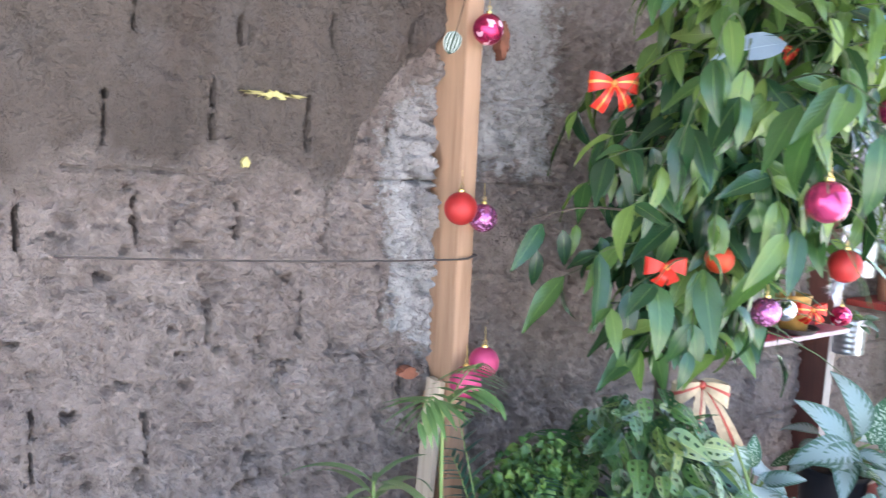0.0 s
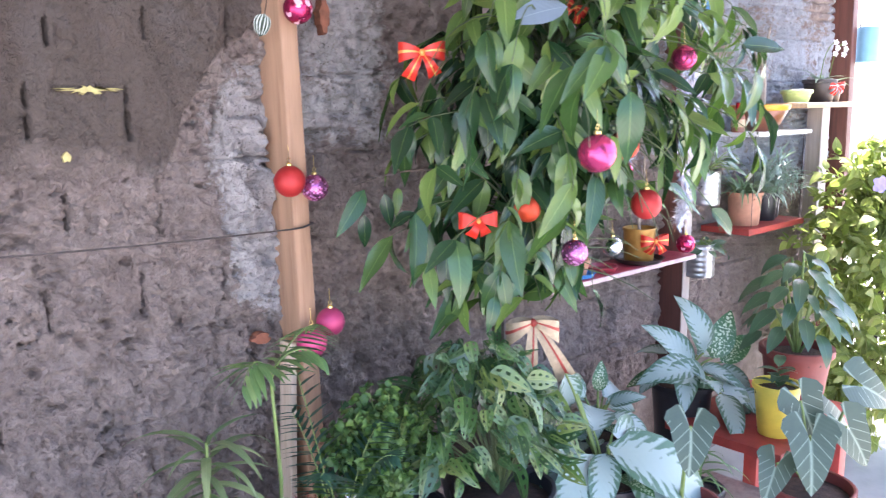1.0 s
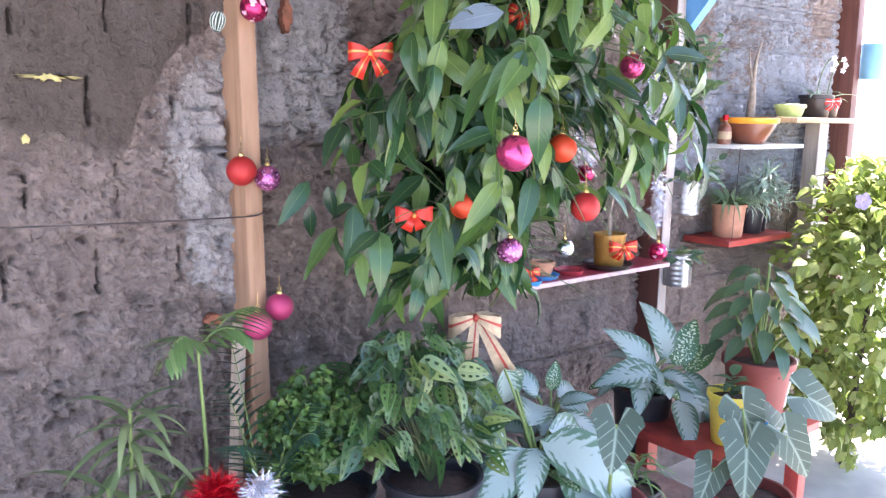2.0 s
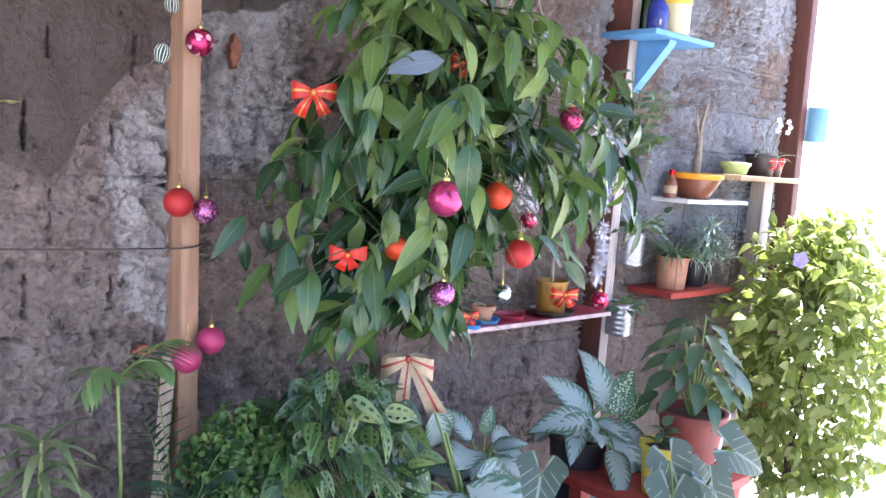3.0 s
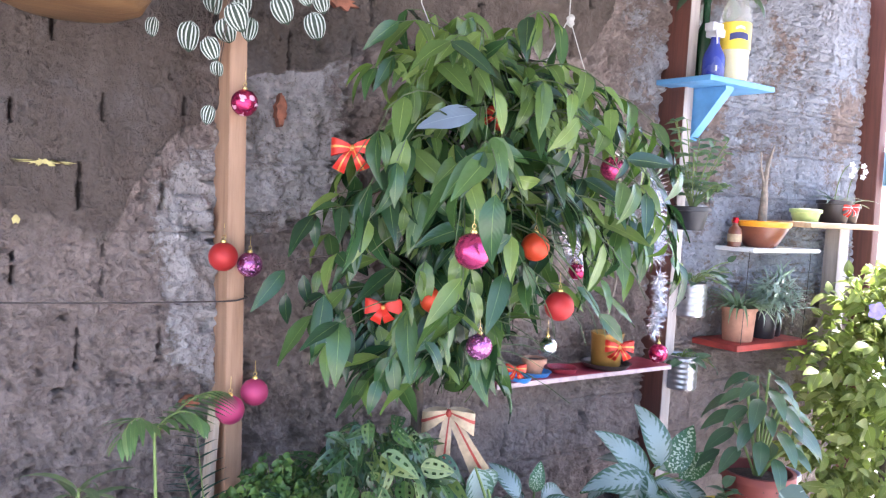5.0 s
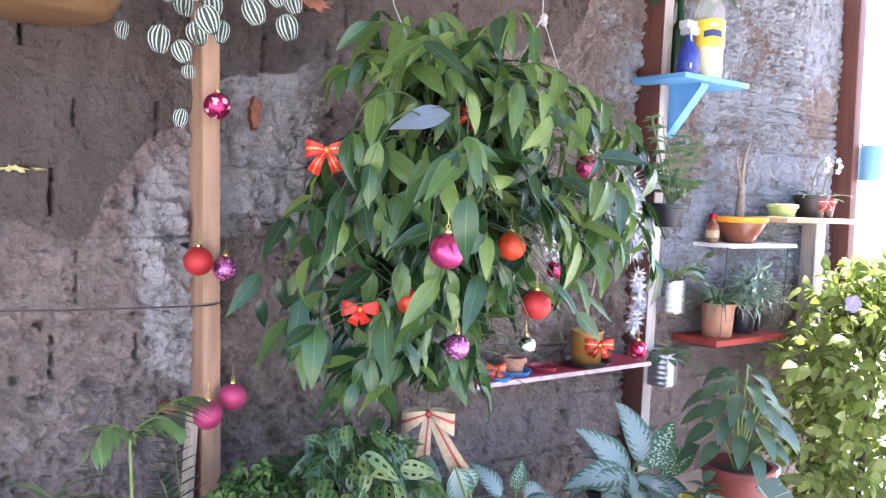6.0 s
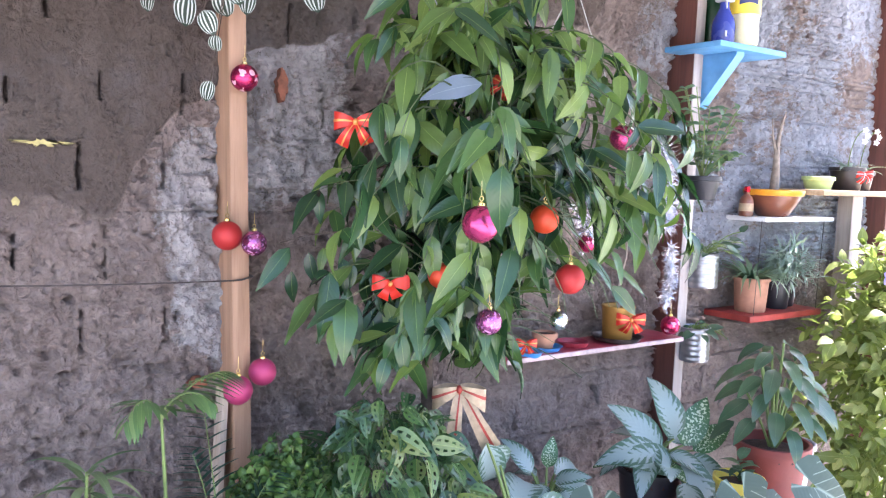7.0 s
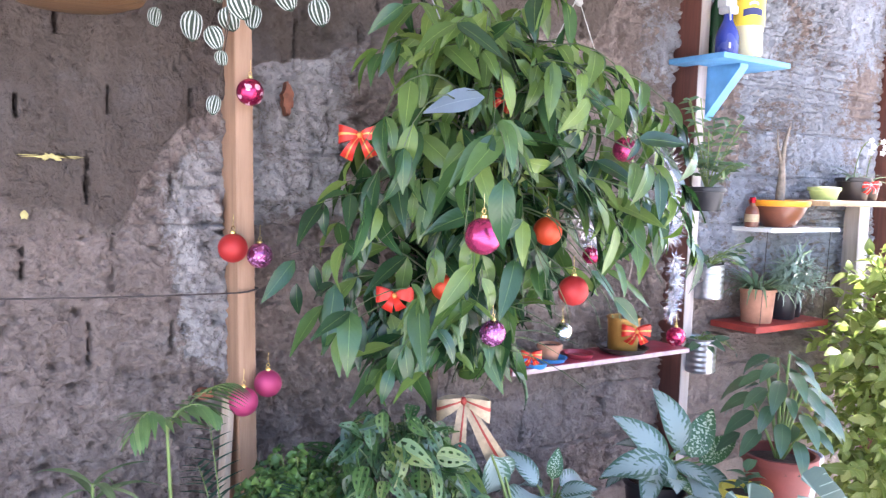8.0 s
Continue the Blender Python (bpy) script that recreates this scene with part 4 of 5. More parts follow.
def bow(loc, size, material, stripe, label, tails=2, droop=0.9, tail_len=1.0, turn=0.0, stripes=(0.0,), lift=0.12):
    """A tied ribbon bow: two loops, tails, a knot, and a stripe laid along each."""
    e = thing("ribbon_bow", loc, label, "bow", "ribbon bows")
    place = Matrix.Translation(loc) @ FACE @ pose(0, 0, 0, 0, turn, 0)

    def ribbon(name, pts, widths, up=(0, 0, 1)):
        bm = bmesh.new()
        strip(bm, pts, up, widths)
        bm.transform(place)
        p = part(name, bm, material, e)
        for s in stripes:
            bm = bmesh.new()
            u = Vector(up).normalized()
            strip(bm, [Vector(q) + u * s * w for q, w in zip(pts, widths)], up, [max(0.0012, w * 0.15) for w in widths], 0.0042)
            bm.transform(place)
            part("stripe", bm, stripe, p)
    n = 12
    for s in (-1, 1):
        pts, ws = [], []
        for i in range(n + 1):
            a = 2 * math.pi * i / n
            rr = 0.5 * (1 - math.cos(a))
            pts.append((s * size * 0.5 * rr, -0.004 - size * 0.16 * math.sin(a), size * lift * rr - size * 0.10 * rr * rr + s * 0.001))
            ws.append(size * (0.10 + 0.34 * rr ** 0.8))
        ribbon("loop", pts, ws)
    for k in range(tails):
        s = -1 if k % 2 else 1
        L = size * tail_len * (1 if k else 0.9)
        pts = [(s * L * (0.42 if k or tail_len < 1.2 else 0.58) * (0.2 if k and tail_len > 1.2 else 1) * (i / 6) ** 0.9, -0.006 - 0.02 * math.sin(i / 6 * 3), -L * droop * (i / 6)) for i in range(7)]
        ribbon("tail", pts, [size * ((0.10 if tail_len < 1.2 else 0.16) + 0.22 * (i / 6)) for i in range(7)], (0.9, 0, s * 0.42))
    bm = bmesh.new()
    bmesh.ops.create_icosphere(bm, subdivisions=2, radius=size * 0.075)
    bmesh.ops.scale(bm, vec=(0.9, 1.1, 1.1), verts=bm.verts[:])
    bm.transform(place @ Matrix.Translation((0, -0.012, 0)))
    part("knot", bm, stripe, e)
    return e


bow((1.758, 1.200, 1.640), 0.105, M_REDSATIN, M_GOLDTRIM, "red satin bow with gold stripes tied to the tree", 2, 0.72, 0.75)
bow((1.765, 1.030, 1.272), 0.085, M_REDSATIN, M_GOLDTRIM, "red velvet bow with a gold cord on the tree", 2, 0.8, 0.5, stripes=())
bow((2.035, 0.985, 1.735), 0.060, M_REDSATIN, M_GOLDTRIM, "small red bow among the upper leaves", 2, 0.7, 0.8, 30)
bow((2.872, 1.282, 1.045), 0.095, M_REDSATIN, M_GOLDTRIM, "red and gold bow tied to a gold pot", 4, 0.6, 0.7)
bow((2.370, 1.240, 1.030), 0.060, M_REDSATIN, M_GOLDTRIM, "small red bow on the crimson shelf", 2, 0.7, 0.7)
bow((4.345, 1.30, 1.545), 0.075, M_REDSATIN, M_WPOT, "small red bow tied to a dark pot", 2, 0.7, 0.7)
bow((2.008, 1.085, 0.985), 0.135, M_CREAM, M_RIBBONRED, "large cream ribbon bow with red stripes on the trunk", 2, 0.98, 1.25, stripes=(0.1,), lift=-0.12)


def tinsel(loc, path, radius, material, label, count=420, hair=0.0012, hung=None):
    e = thing("tinsel_garland", loc, label, "tinsel")
    rr = random.Random(int(loc[0] * 1000))
    part("core", tube(bmesh.new(), path, 0.0015, 5), material, e)
    path = [Vector(p) for p in path]
    if hung:
        part("thread", tube(bmesh.new(), arc(path[0], hung, (0, 0, -0.01), 4), 0.0008, 4), material, e)
    verts, faces = [], []
    for _ in range(count):
        s = rr.random() * (len(path) - 1)
        i = min(int(s), len(path) - 2)
        p = path[i].lerp(path[i + 1], s - i)
        d = Vector((rr.gauss(0, 1), rr.gauss(0, 1), rr.gauss(0, 1))).normalized()
        w = d.orthogonal().normalized()
        w = (Matrix.Rotation(rr.random() * 6.3, 3, d) @ w) * hair
        q = p + d * radius * rr.uniform(0.6, 1.1) + Vector((0, 0, -radius * 0.15))
        mid = p.lerp(q, 0.55) + w.cross(d) * 3
        b = len(verts)
        verts += [tuple(v) for v in (p - w, p + w, mid - w, mid + w, q)]
        faces += [(b, b + 1, b + 3, b + 2), (b + 2, b + 3, b + 4)]
    me = bpy.data.meshes.new("fringe")
    me.from_pydata(verts, [], faces)
    tagged(put_mesh("fringe", me, material, e, smooth=False), kind="stuff")
    return e


tinsel((2.53, 1.2, 1.40), arc((2.48, 1.17, 1.44), (2.56, 1.2, 1.33), (0.02, 0, 0), 5), 0.056, M_SILVER, "tuft of silver tinsel hanging at the crown's edge", hung=(2.35, 1.05, 1.52))
tinsel((2.85, 1.2, 1.50), arc((2.79, 1.12, 1.60), (2.93, 1.22, 1.36), (0.02, 0, -0.02), 6), 0.060, M_SILVER, "silver tinsel strand trailing from the tree", 1700, hung=(2.45, 1.02, 1.70))
tinsel((3.10, 1.32, 1.15), arc((3.05, 1.28, 1.28), (3.10, 1.33, 1.07), (0.02, 0, 0), 6), 0.044, M_SILVER, "silver tinsel hanging beside the painted post", 900)
tinsel((1.25, 0.96, 0.78), [(1.19, 0.93, 0.76), (1.24, 0.95, 0.80), (1.27, 0.97, 0.76), (1.22, 0.93, 0.72)], 0.052, M_REDFOIL, "bushy red tinsel wrapped round a small pot", 1900, 0.0008)
tinsel((1.32, 0.95, 0.76), [(1.31, 0.94, 0.75), (1.34, 0.95, 0.77), (1.33, 0.93, 0.71)], 0.048, M_SILVER, "silver tinsel tuft beside red tinsel", 900, 0.0008)


# ---- plants ----
def leaves(e, me_list, spots, name="leaf"):
    for p, out, up, s in spots:
        piece(name, R.choice(me_list), e, frame_to(p, out, up) @ Matrix.Diagonal((s, s, s, 1)))


# striped trailing plant at the top of the first post
e = thing("hanging_planter", (1.52, 1.36, 2.06), "black planter on the post with trailing striped round leaves", "plant")
pot(e, (1.54, 1.33, 2.06), 0.085, 0.065, 0.12, M_BLACK)
pep = [leaf_mesh("leaf", L_PEP, l, w, "round", b, 0.12, 0, 8) for l, w, b in ((0.074, 0.054, 0.9), (0.066, 0.050, 1.3), (0.058, 0.044, 0.6))]
PEP = [(1.395, 1.33, 1.905), (1.47, 1.33, 1.925), (1.535, 1.32, 1.935), (1.60, 1.33, 2.0), (1.60, 1.33, 2.03), (1.715, 1.34, 2.035), (1.70, 1.34, 1.98), (1.445, 1.32, 1.985),
       (1.43, 1.33, 1.875), (1.48, 1.31, 1.96), (1.50, 1.31, 1.995), (1.40, 1.33, 2.01), (1.45, 1.31, 2.03), (1.52, 1.3, 2.04), (1.66, 1.33, 2.04), (1.325, 1.38, 1.91), (1.462, 1.34, 1.825), (1.46, 1.37, 1.722)]
for i, p in enumerate(PEP):
    small = 0.65 if i in (15, 16) else 0.85 if i == 17 else 1.0
    side = R.uniform(-0.5, 0.5)
    top = Vector((1.54 + (p[0] - 1.54) * 0.45, 1.30, 2.17))
    part("stem", tube(bmesh.new(), arc(top, p, (0, -0.02, 0.02), 5), 0.0012, 5), M_BARK, e)
    piece("leaf", pep[i % 3], e, frame_to(p, (side * 0.81, -0.58 * side - 0.15, -1), (-0.58, -0.8, 0.35)) @ Matrix.Diagonal((small, small, small, 1)))

e = thing("hanging_bowl", (1.125, 1.27, 1.86), "varnished wooden bowl planter hanging on cords", "planter")
part("bowl", lathe(bmesh.new(), (1.125, 1.27, 1.866), [(0.02, 0.0), (0.10, 0.003), (0.14, 0.018), (0.158, 0.05), (0.163, 0.10), (0.155, 0.105), (0.148, 0.05), (0.12, 0.02), (0.01, 0.012)], 40), M_BASKET, e)
for a in (0.3, 2.4, 4.5):
    part("cord", tube(bmesh.new(), [(1.125 + 0.158 * math.cos(a), 1.27 + 0.158 * math.sin(a), 1.94), (1.125, 1.27, 2.6)], 0.0018, 5), M_STRING, e)

# strap-leaved rosette
e = thing("potted_plant", (1.12, 1.08, 0.40), "pale green rosette plant with arching strap leaves", "plant", "potted plants")
pot(e, (1.12, 1.08, 0.40), 0.09, 0.07, 0.17, M_BLACK)
strap = [leaf_mesh("leaf", L_OLIVE, l, w, "lance", b, 0.25, 0.02, 8) for l, w, b in ((0.20, 0.024, 1.3), (0.17, 0.021, 0.9), (0.15, 0.019, 1.6))]
for top, count in (((1.13, 1.088, 0.93), 30), ((1.07, 1.05, 0.80), 22), ((1.20, 1.04, 0.78), 16)):
    part("stem", tube(bmesh.new(), arc((1.12, 1.08, 0.54), top, (0, 0, 0.0), 4), [0.007, 0.006, 0.005, 0.004, 0.003], 7), M_STEM, e)
    for i in range(count):
        a, k = i * 2.39996, i / count
        leaves(e, strap, [((top[0], top[1], top[2] - 0.13 * k), (math.cos(a), math.sin(a), 0.75 - 1.2 * k), (0, 0, 1), R.uniform(0.6, 1.05))])


def frond(e, me, base, tip, sag, pairs, length, leaflet_droop=0.35, up=(0, 0, 1)):
    pts = arc(base, tip, sag, pairs)
    part("frond_stalk", tube(bmesh.new(), pts, [0.0025 * (1 - 0.7 * i / pairs) for i in range(pairs + 1)], 5), M_STEM, e)
    for i in range(1, pairs + 1):
        d = (pts[i] - pts[i - 1]).normalized()
        side = d.cross(Vector(up)).normalized()
        s = length * (0.55 + 0.75 * math.sin(math.pi * (0.18 + 0.78 * i / pairs)))
        for k in (-1, 1):
            piece("leaflet", me, e, frame_to(pts[i], d * 0.75 + side * k + Vector((0, 0, -leaflet_droop)), up) @ Matrix.Diagonal((0.8, s, s, 1)))


palm_leaf = leaf_mesh("leaflet", L_PALM, 1.0, 0.022, "lance", 0.5, 0.3, 0, 5)
e = thing("palm_seedling", (1.28, 1.10, 0.40), "young palm with a thin stem and arching fronds", "plant", "potted plants")
pot(e, (1.28, 1.12, 0.40), 0.07, 0.055, 0.14, M_BLACK)
part("stem", tube(bmesh.new(), [(1.28, 1.12, 0.52), (1.285, 1.10, 0.8), (1.273, 1.10, 1.03)], [0.0045, 0.004, 0.003], 7), M_STEM, e)
frond(e, palm_leaf, (1.275, 1.10, 1.01), (1.45, 1.20, 1.065), (0, 0, 0.028), 12, 0.075)
frond(e, palm_leaf, (1.272, 1.10, 1.02), (1.20, 1.07, 1.025), (0, 0, 0.035), 7, 0.075, 0.45)
frond(e, palm_leaf, (1.272, 1.10, 1.02), (1.36, 1.06, 1.045), (0, 0, 0.03), 8, 0.065)
cy_leaf = leaf_mesh("leaflet", L_CYCAD, 1.0, 0.011, "strap", 0.25, 0.3, 0, 5)
e = thing("fern_palm", (1.40, 1.05, 0.40), "blue-green fern palm with narrow leaflets", "plant", "potted plants")
pot(e, (1.40, 1.06, 0.40), 0.09, 0.07, 0.18, M_BLACK)
for tip, sag in (((1.30, 0.98, 0.845), 0.06), ((1.47, 0.97, 0.835), 0.06), ((1.40, 1.22, 0.98), 0.02), ((1.52, 1.08, 0.86), 0.05), ((1.36, 1.17, 0.90), 0.03)):
    frond(e, cy_leaf, (1.40, 1.07, 0.62), tip, (0, 0, sag), 15, 0.06)

# red tinselled pot
e = thing("small_pot", (1.21, 0.97, 0.40), "small red pot wrapped in tinsel", "pot")
pot(e, (1.21, 0.97, 0.40), 0.075, 0.06, 0.33, M_REDPOT)

# curly bright plant
e = thing("curly_fern", (1.57, 1.12, 0.40), "bright green curly-leaved bushy plant in a black pot", "plant", "potted plants")
pot(e, (1.57, 1.10, 0.40), 0.115, 0.09, 0.24, M_BLACK)
curl = [leaf_mesh("leaf", L_CURLY, 0.021, 0.018, "round", 1.4, 0.6, 0.14, 4), leaf_mesh("leaf", L_CURLY, 0.018, 0.012, "ovate", 1.2, 0.6, 0.1, 4)]
rest = []
for k in range(54):
    a, q = k * 2.39996, math.sqrt((k + 0.5) / 54)
    tip = Vector((1.565 + 0.15 * q * math.cos(a), 1.14 + 0.13 * q * math.sin(a), 0.885 - 0.17 * q * q + R.uniform(-0.03, 0.03)))
    pts = arc((1.57, 1.11, 0.62), tip, (0, 0, 0.03), 9)
    if k < 20:
        part("stalk", tube(bmesh.new(), pts, 0.0018, 5), M_STEM, e)
    for i in range(2, 10):
        for s in range(9):
            d = spread((math.cos(a), math.sin(a), 0.3), 0.9)
            rest.append((R.choice(curl), frame_to(pts[i] + d * 0.010, d, spread((-0.3, -0.5, 0.8), 0.5)) @ Matrix.Scale(R.uniform(0.7, 1.2), 4)))
joined("foliage", rest, e)


# vine with holed leaves: a heart-shaped blade with slits along both halves
def holed_leaf(length, width):
    verts, uvs, faces = [], [], []
    n = 9
    for side in (-1, 1):
        b = len(verts)
        for i in range(n + 1):
            t = i / n
            h = width / 2 * math.sin(math.pi * min(0.999, max(0.001, t)) ** 0.6) ** 0.7
            for f in (0.0, 0.36, 0.62, 1.0):
                x = h * f
                verts.append((side * x, t * length, 0.3 * x - 0.28 * length * t * t))
                uvs.append((side * f, t))
        for i in range(n):
            for k in range(3):
                if k == 1 and i % 2 and 0 < i < n - 1:
                    continue
                a = b + i * 4 + k
                faces.append((a, a + 1, a + 5, a + 4) if side > 0 else (a, a + 4, a + 5, a + 1))
    return make_leaf("leaf", verts, uvs, faces, L_HOLE)


e = thing("holed_vine", (1.80, 1.00, 0.40), "bushy vine with holed green leaves spilling over a black pot", "plant", "potted plants")
pot(e, (1.80, 0.99, 0.40), 0.12, 0.095, 0.25, M_BLACK)
hl = [holed_leaf(0.115, 0.062), holed_leaf(0.10, 0.05), holed_leaf(0.085, 0.048)]
for k in range(270):
    a, q = k * 2.39996, math.sqrt((k + 0.5) / 270)
    p = Vector((1.785 + 0.215 * q * math.cos(a), 1.06 + 0.20 * q * math.sin(a), 0.985 - 0.22 * q * q + R.uniform(-0.07, 0.03)))
    if k % 4 == 0:
        part("stem", tube(bmesh.new(), arc((1.80, 1.0, 0.62), p, (0, 0, 0.05), 6), 0.0016, 5), M_SHOOT, e)
    leaves(e, hl, [(p, spread((math.cos(a) * 0.6, math.sin(a) * 0.6 - 0.3, -0.55), 0.45), spread((-0.3, -0.45, 0.75), 0.55), R.uniform(0.45, 0.9))])

# silver-leaved plants
silver = [leaf_mesh("leaf", L_SILVER, l, w, "broad", b, 0.18, 0.015, 9) for l, w, b in ((0.285, 0.118, 1.3), (0.26, 0.108, 1.6), (0.225, 0.10, 1.0))]
speck = [leaf_mesh("leaf", L_SPECK, 0.19, 0.095, "broad", 0.7, 0.18, 0.015, 9)]


def silver_plant(loc, h, spots, label, pr=0.10, ph=0.2, extra=()):
    e = thing("silver_plant", loc, label, "plant", "silver-leaved plants")
    pot(e, (loc[0], loc[1], loc[2] - 0.025), pr, pr * 0.8, ph + 0.025, M_BLACK)
    base = Vector((loc[0], loc[1], loc[2] + ph * 0.85))
    for k, (p, out, s) in enumerate(list(spots) + list(extra)):
        p = Vector(p)
        part("stalk", tube(bmesh.new(), arc(base, p, (0, 0, 0.02), 6), [0.006, 0.0055, 0.005, 0.0045, 0.004, 0.0035, 0.003], 6), M_STEM, e)
        leaves(e, silver if k < len(spots) else speck, [(p, out, (-0.35, -0.6, 0.75), s)])
    # a lower ring of leaves that hangs over the rim
    for k in range(9):
        a = k * 0.698 + 0.3
        p = base + Vector((math.cos(a) * pr * 0.55, math.sin(a) * pr * 0.55, 0.05 + 0.03 * (k % 3)))
        part("stalk", tube(bmesh.new(), arc(base, p, (0, 0, 0.015), 4), 0.003, 5), M_STEM, e)
        leaves(e, silver if k % 3 else speck, [(p, (math.cos(a), math.sin(a), 0.25 - 0.3 * (k % 2)), (0.2 * math.cos(a) - 0.2, 0.2 * math.sin(a) - 0.3, 0.85), (0.62 + 0.1 * (k % 2)) * min(1.0, pr / 0.09))])
    return e


silver_plant((2.10, 0.92, 0.40), 0.3, [((2.03, 0.90, 0.68), (-0.75, -0.2, -0.25), 1.0), ((2.06, 0.88, 0.70), (0.45, -0.8, -0.15), 1.25), ((2.13, 0.92, 0.70), (0.95, -0.25, -0.25), 1.2),
                                       ((2.09, 0.95, 0.71), (0.5, 0.3, 0.25), 0.9), ((2.0, 0.95, 0.70), (-0.6, 0.2, 0.25), 0.8), ((2.12, 0.86, 0.66), (-0.1, -1, -0.5), 1.1), ((2.04, 1.0, 0.86), (0.2, -0.2, -0.9), 0.75), ((2.08, 1.02, 0.84), (0.5, -0.1, -0.7), 0.7)],
             "plant with broad silver leaves ribbed in green")
silver_plant((2.84, 1.14, 0.40), 0.3, [((2.84, 1.10, 0.65), (-0.42, 0.05, 0.62), 1.05), ((2.86, 1.06, 0.61), (-0.6, -0.2, 0.5), 1.0), ((2.88, 1.05, 0.63), (0.05, -0.75, -0.45), 1.05), ((2.92, 1.06, 0.63), (0.7, -0.6, -0.25), 0.9),
                                       ((2.81, 1.08, 0.67), (-0.8, 0, 0.25), 0.8), ((2.84, 1.00, 0.59), (-0.5, -0.7, -0.2), 0.85), ((2.90, 1.10, 0.69), (-0.25, -0.2, 0.75), 0.9), ((2.78, 1.04, 0.63), (-0.35, -0.5, 0.45), 0.8), ((2.94, 1.00, 0.57), (0.4, -0.8, -0.35), 0.9)],
             "tall plant with silver-green leaves before the painted post", extra=(((2.92, 1.08, 0.67), (0.25, -0.2, 0.75), 0.95), ((2.96, 1.07, 0.65), (0.5, -0.3, 0.5), 0.85)))
silver_plant((2.40, 1.16, 0.40), 0.2, [((2.38, 1.16, 0.62), (-0.6, -0.4, 0.1), 0.5), ((2.42, 1.15, 0.63), (0.7, -0.4, 0.1), 0.55), ((2.40, 1.12, 0.65), (0.1, -0.6, 0.4), 0.5), ((2.36, 1.18, 0.66), (-0.3, 0.1, 0.6), 0.5), ((2.45, 1.18, 0.64), (0.8, 0.0, 0.25), 0.6)],
             "small silver-leaved plant on the stand by the wall", 0.07, 0.15, extra=(((2.41, 1.17, 0.67), (0.1, -0.1, 0.8), 0.5),))

# arrow-leaved plants
arrow = [arrow_leaf("leaf", L_ALO, 0.115, 0.112), arrow_leaf("leaf", L_ALO, 0.13, 0.115), arrow_leaf("leaf", L_ALO, 0.11, 0.095)]


def arrow_plant(loc, spots, label, material, pr=0.09, ph=0.18):
    e = thing("arrow_leaf_plant", loc, label, "plant", "arrow-leaved plants")
    pot(e, (loc[0], loc[1], loc[2] - 0.025), pr, pr * 0.78, ph + 0.025, material)
    for k, (p, out, up, s) in enumerate(spots):
        p = Vector(p)
        part("stalk", tube(bmesh.new(), arc((loc[0], loc[1], loc[2] + ph * 0.85), p, (0, 0, 0.03), 6), [0.006, 0.0055, 0.005, 0.0045, 0.004, 0.004, 0.003], 6), M_STEM, e)
        piece("leaf", arrow[k % 3], e, frame_to(p, out, up) @ Matrix.Scale(s * 0.98, 4))
    return e


arrow_plant((2.16, 0.74, 0.40), [((2.125, 0.70, 0.785), (-0.35, -0.25, -0.55), (-0.5, -0.65, 0.6), 1.0)], "arrow-leaved plant with one pale-veined grey-green leaf", M_REDPOT)
arrow_plant((2.62, 0.62, 0.30), [((2.62, 0.66, 0.72), (0.15, -0.35, -0.75), (-0.55, -0.75, 0.3), 1.1), ((2.55, 0.60, 0.66), (-0.4, -0.3, -0.7), (-0.6, -0.6, 0.5), 1.15), ((2.68, 0.56, 0.66), (0.3, -0.4, -0.75), (-0.5, -0.75, 0.35), 1.25),
                                 ((2.80, 0.58, 0.74), (0.75, -0.5, -0.45), (-0.4, -0.7, 0.55), 1.2), ((2.76, 0.64, 0.64), (0.8, -0.2, -0.3), (-0.3, -0.6, 0.7), 1.1), ((2.50, 0.66, 0.58), (-0.6, -0.1, -0.6), (-0.6, -0.5, 0.6), 1.0)],
            "dark arrow-leaved plant with many pale-veined leaves", M_REDPOT, 0.11, 0.2)

# little strap plant between them
e = thing("spider_plant", (2.36, 0.80, 0.40), "small bright spider plant in a black pot", "plant", "potted plants")
pot(e, (2.36, 0.80, 0.40), 0.06, 0.05, 0.12, M_BLACK)
thin = [leaf_mesh("leaf", L_PALM, 0.13, 0.012, "strap", 1.4, 0.3, 0, 7)]
for i in range(16):
    a = i * 2.39996
    leaves(e, thin, [((2.36, 0.80, 0.52 + 0.006 * i), (math.cos(a), math.sin(a), 0.5), (0, 0, 1), R.uniform(0.7, 1.1))])

# the pots on the red bench
broad = [leaf_mesh("leaf", L_BROAD, l, w, "broad", b, 0.15, 0.02, 8) for l, w, b in ((0.19, 0.07, 1.0), (0.16, 0.065, 0.7), (0.14, 0.055, 1.3))]
e = thing("potted_plant", (3.10, 0.88, 0.50), "red plastic pot with a drooping broad-leaved plant", "plant", "potted plants")
pot(e, (3.10, 0.88, 0.50), 0.108, 0.08, 0.215, M_REDPOT, 0.012)
for k in range(44):
    a = k * 2.39996
    q = k / 44
    p = Vector((3.12 + 0.09 * math.cos(a) * (0.4 + q), 0.90 + 0.09 * math.sin(a) * (0.4 + q), 1.01 - 0.25 * q))
    if k % 3 == 0:
        part("stem", tube(bmesh.new(), arc((3.10, 0.88, 0.67), p, (0, 0, 0.02), 6), 0.004, 6), M_STEM, e)
    leaves(e, broad, [(p, (math.cos(a), math.sin(a), -0.15 - 0.3 * q), (-0.2, -0.35, 0.9), R.uniform(0.5, 0.85))])
e = thing("potted_plant", (2.86, 0.83, 0.50), "yellow plastic pot with a small leafy plant", "plant", "potted plants")
pot(e, (2.86, 0.83, 0.50), 0.068, 0.05, 0.165, M_YELLOW)
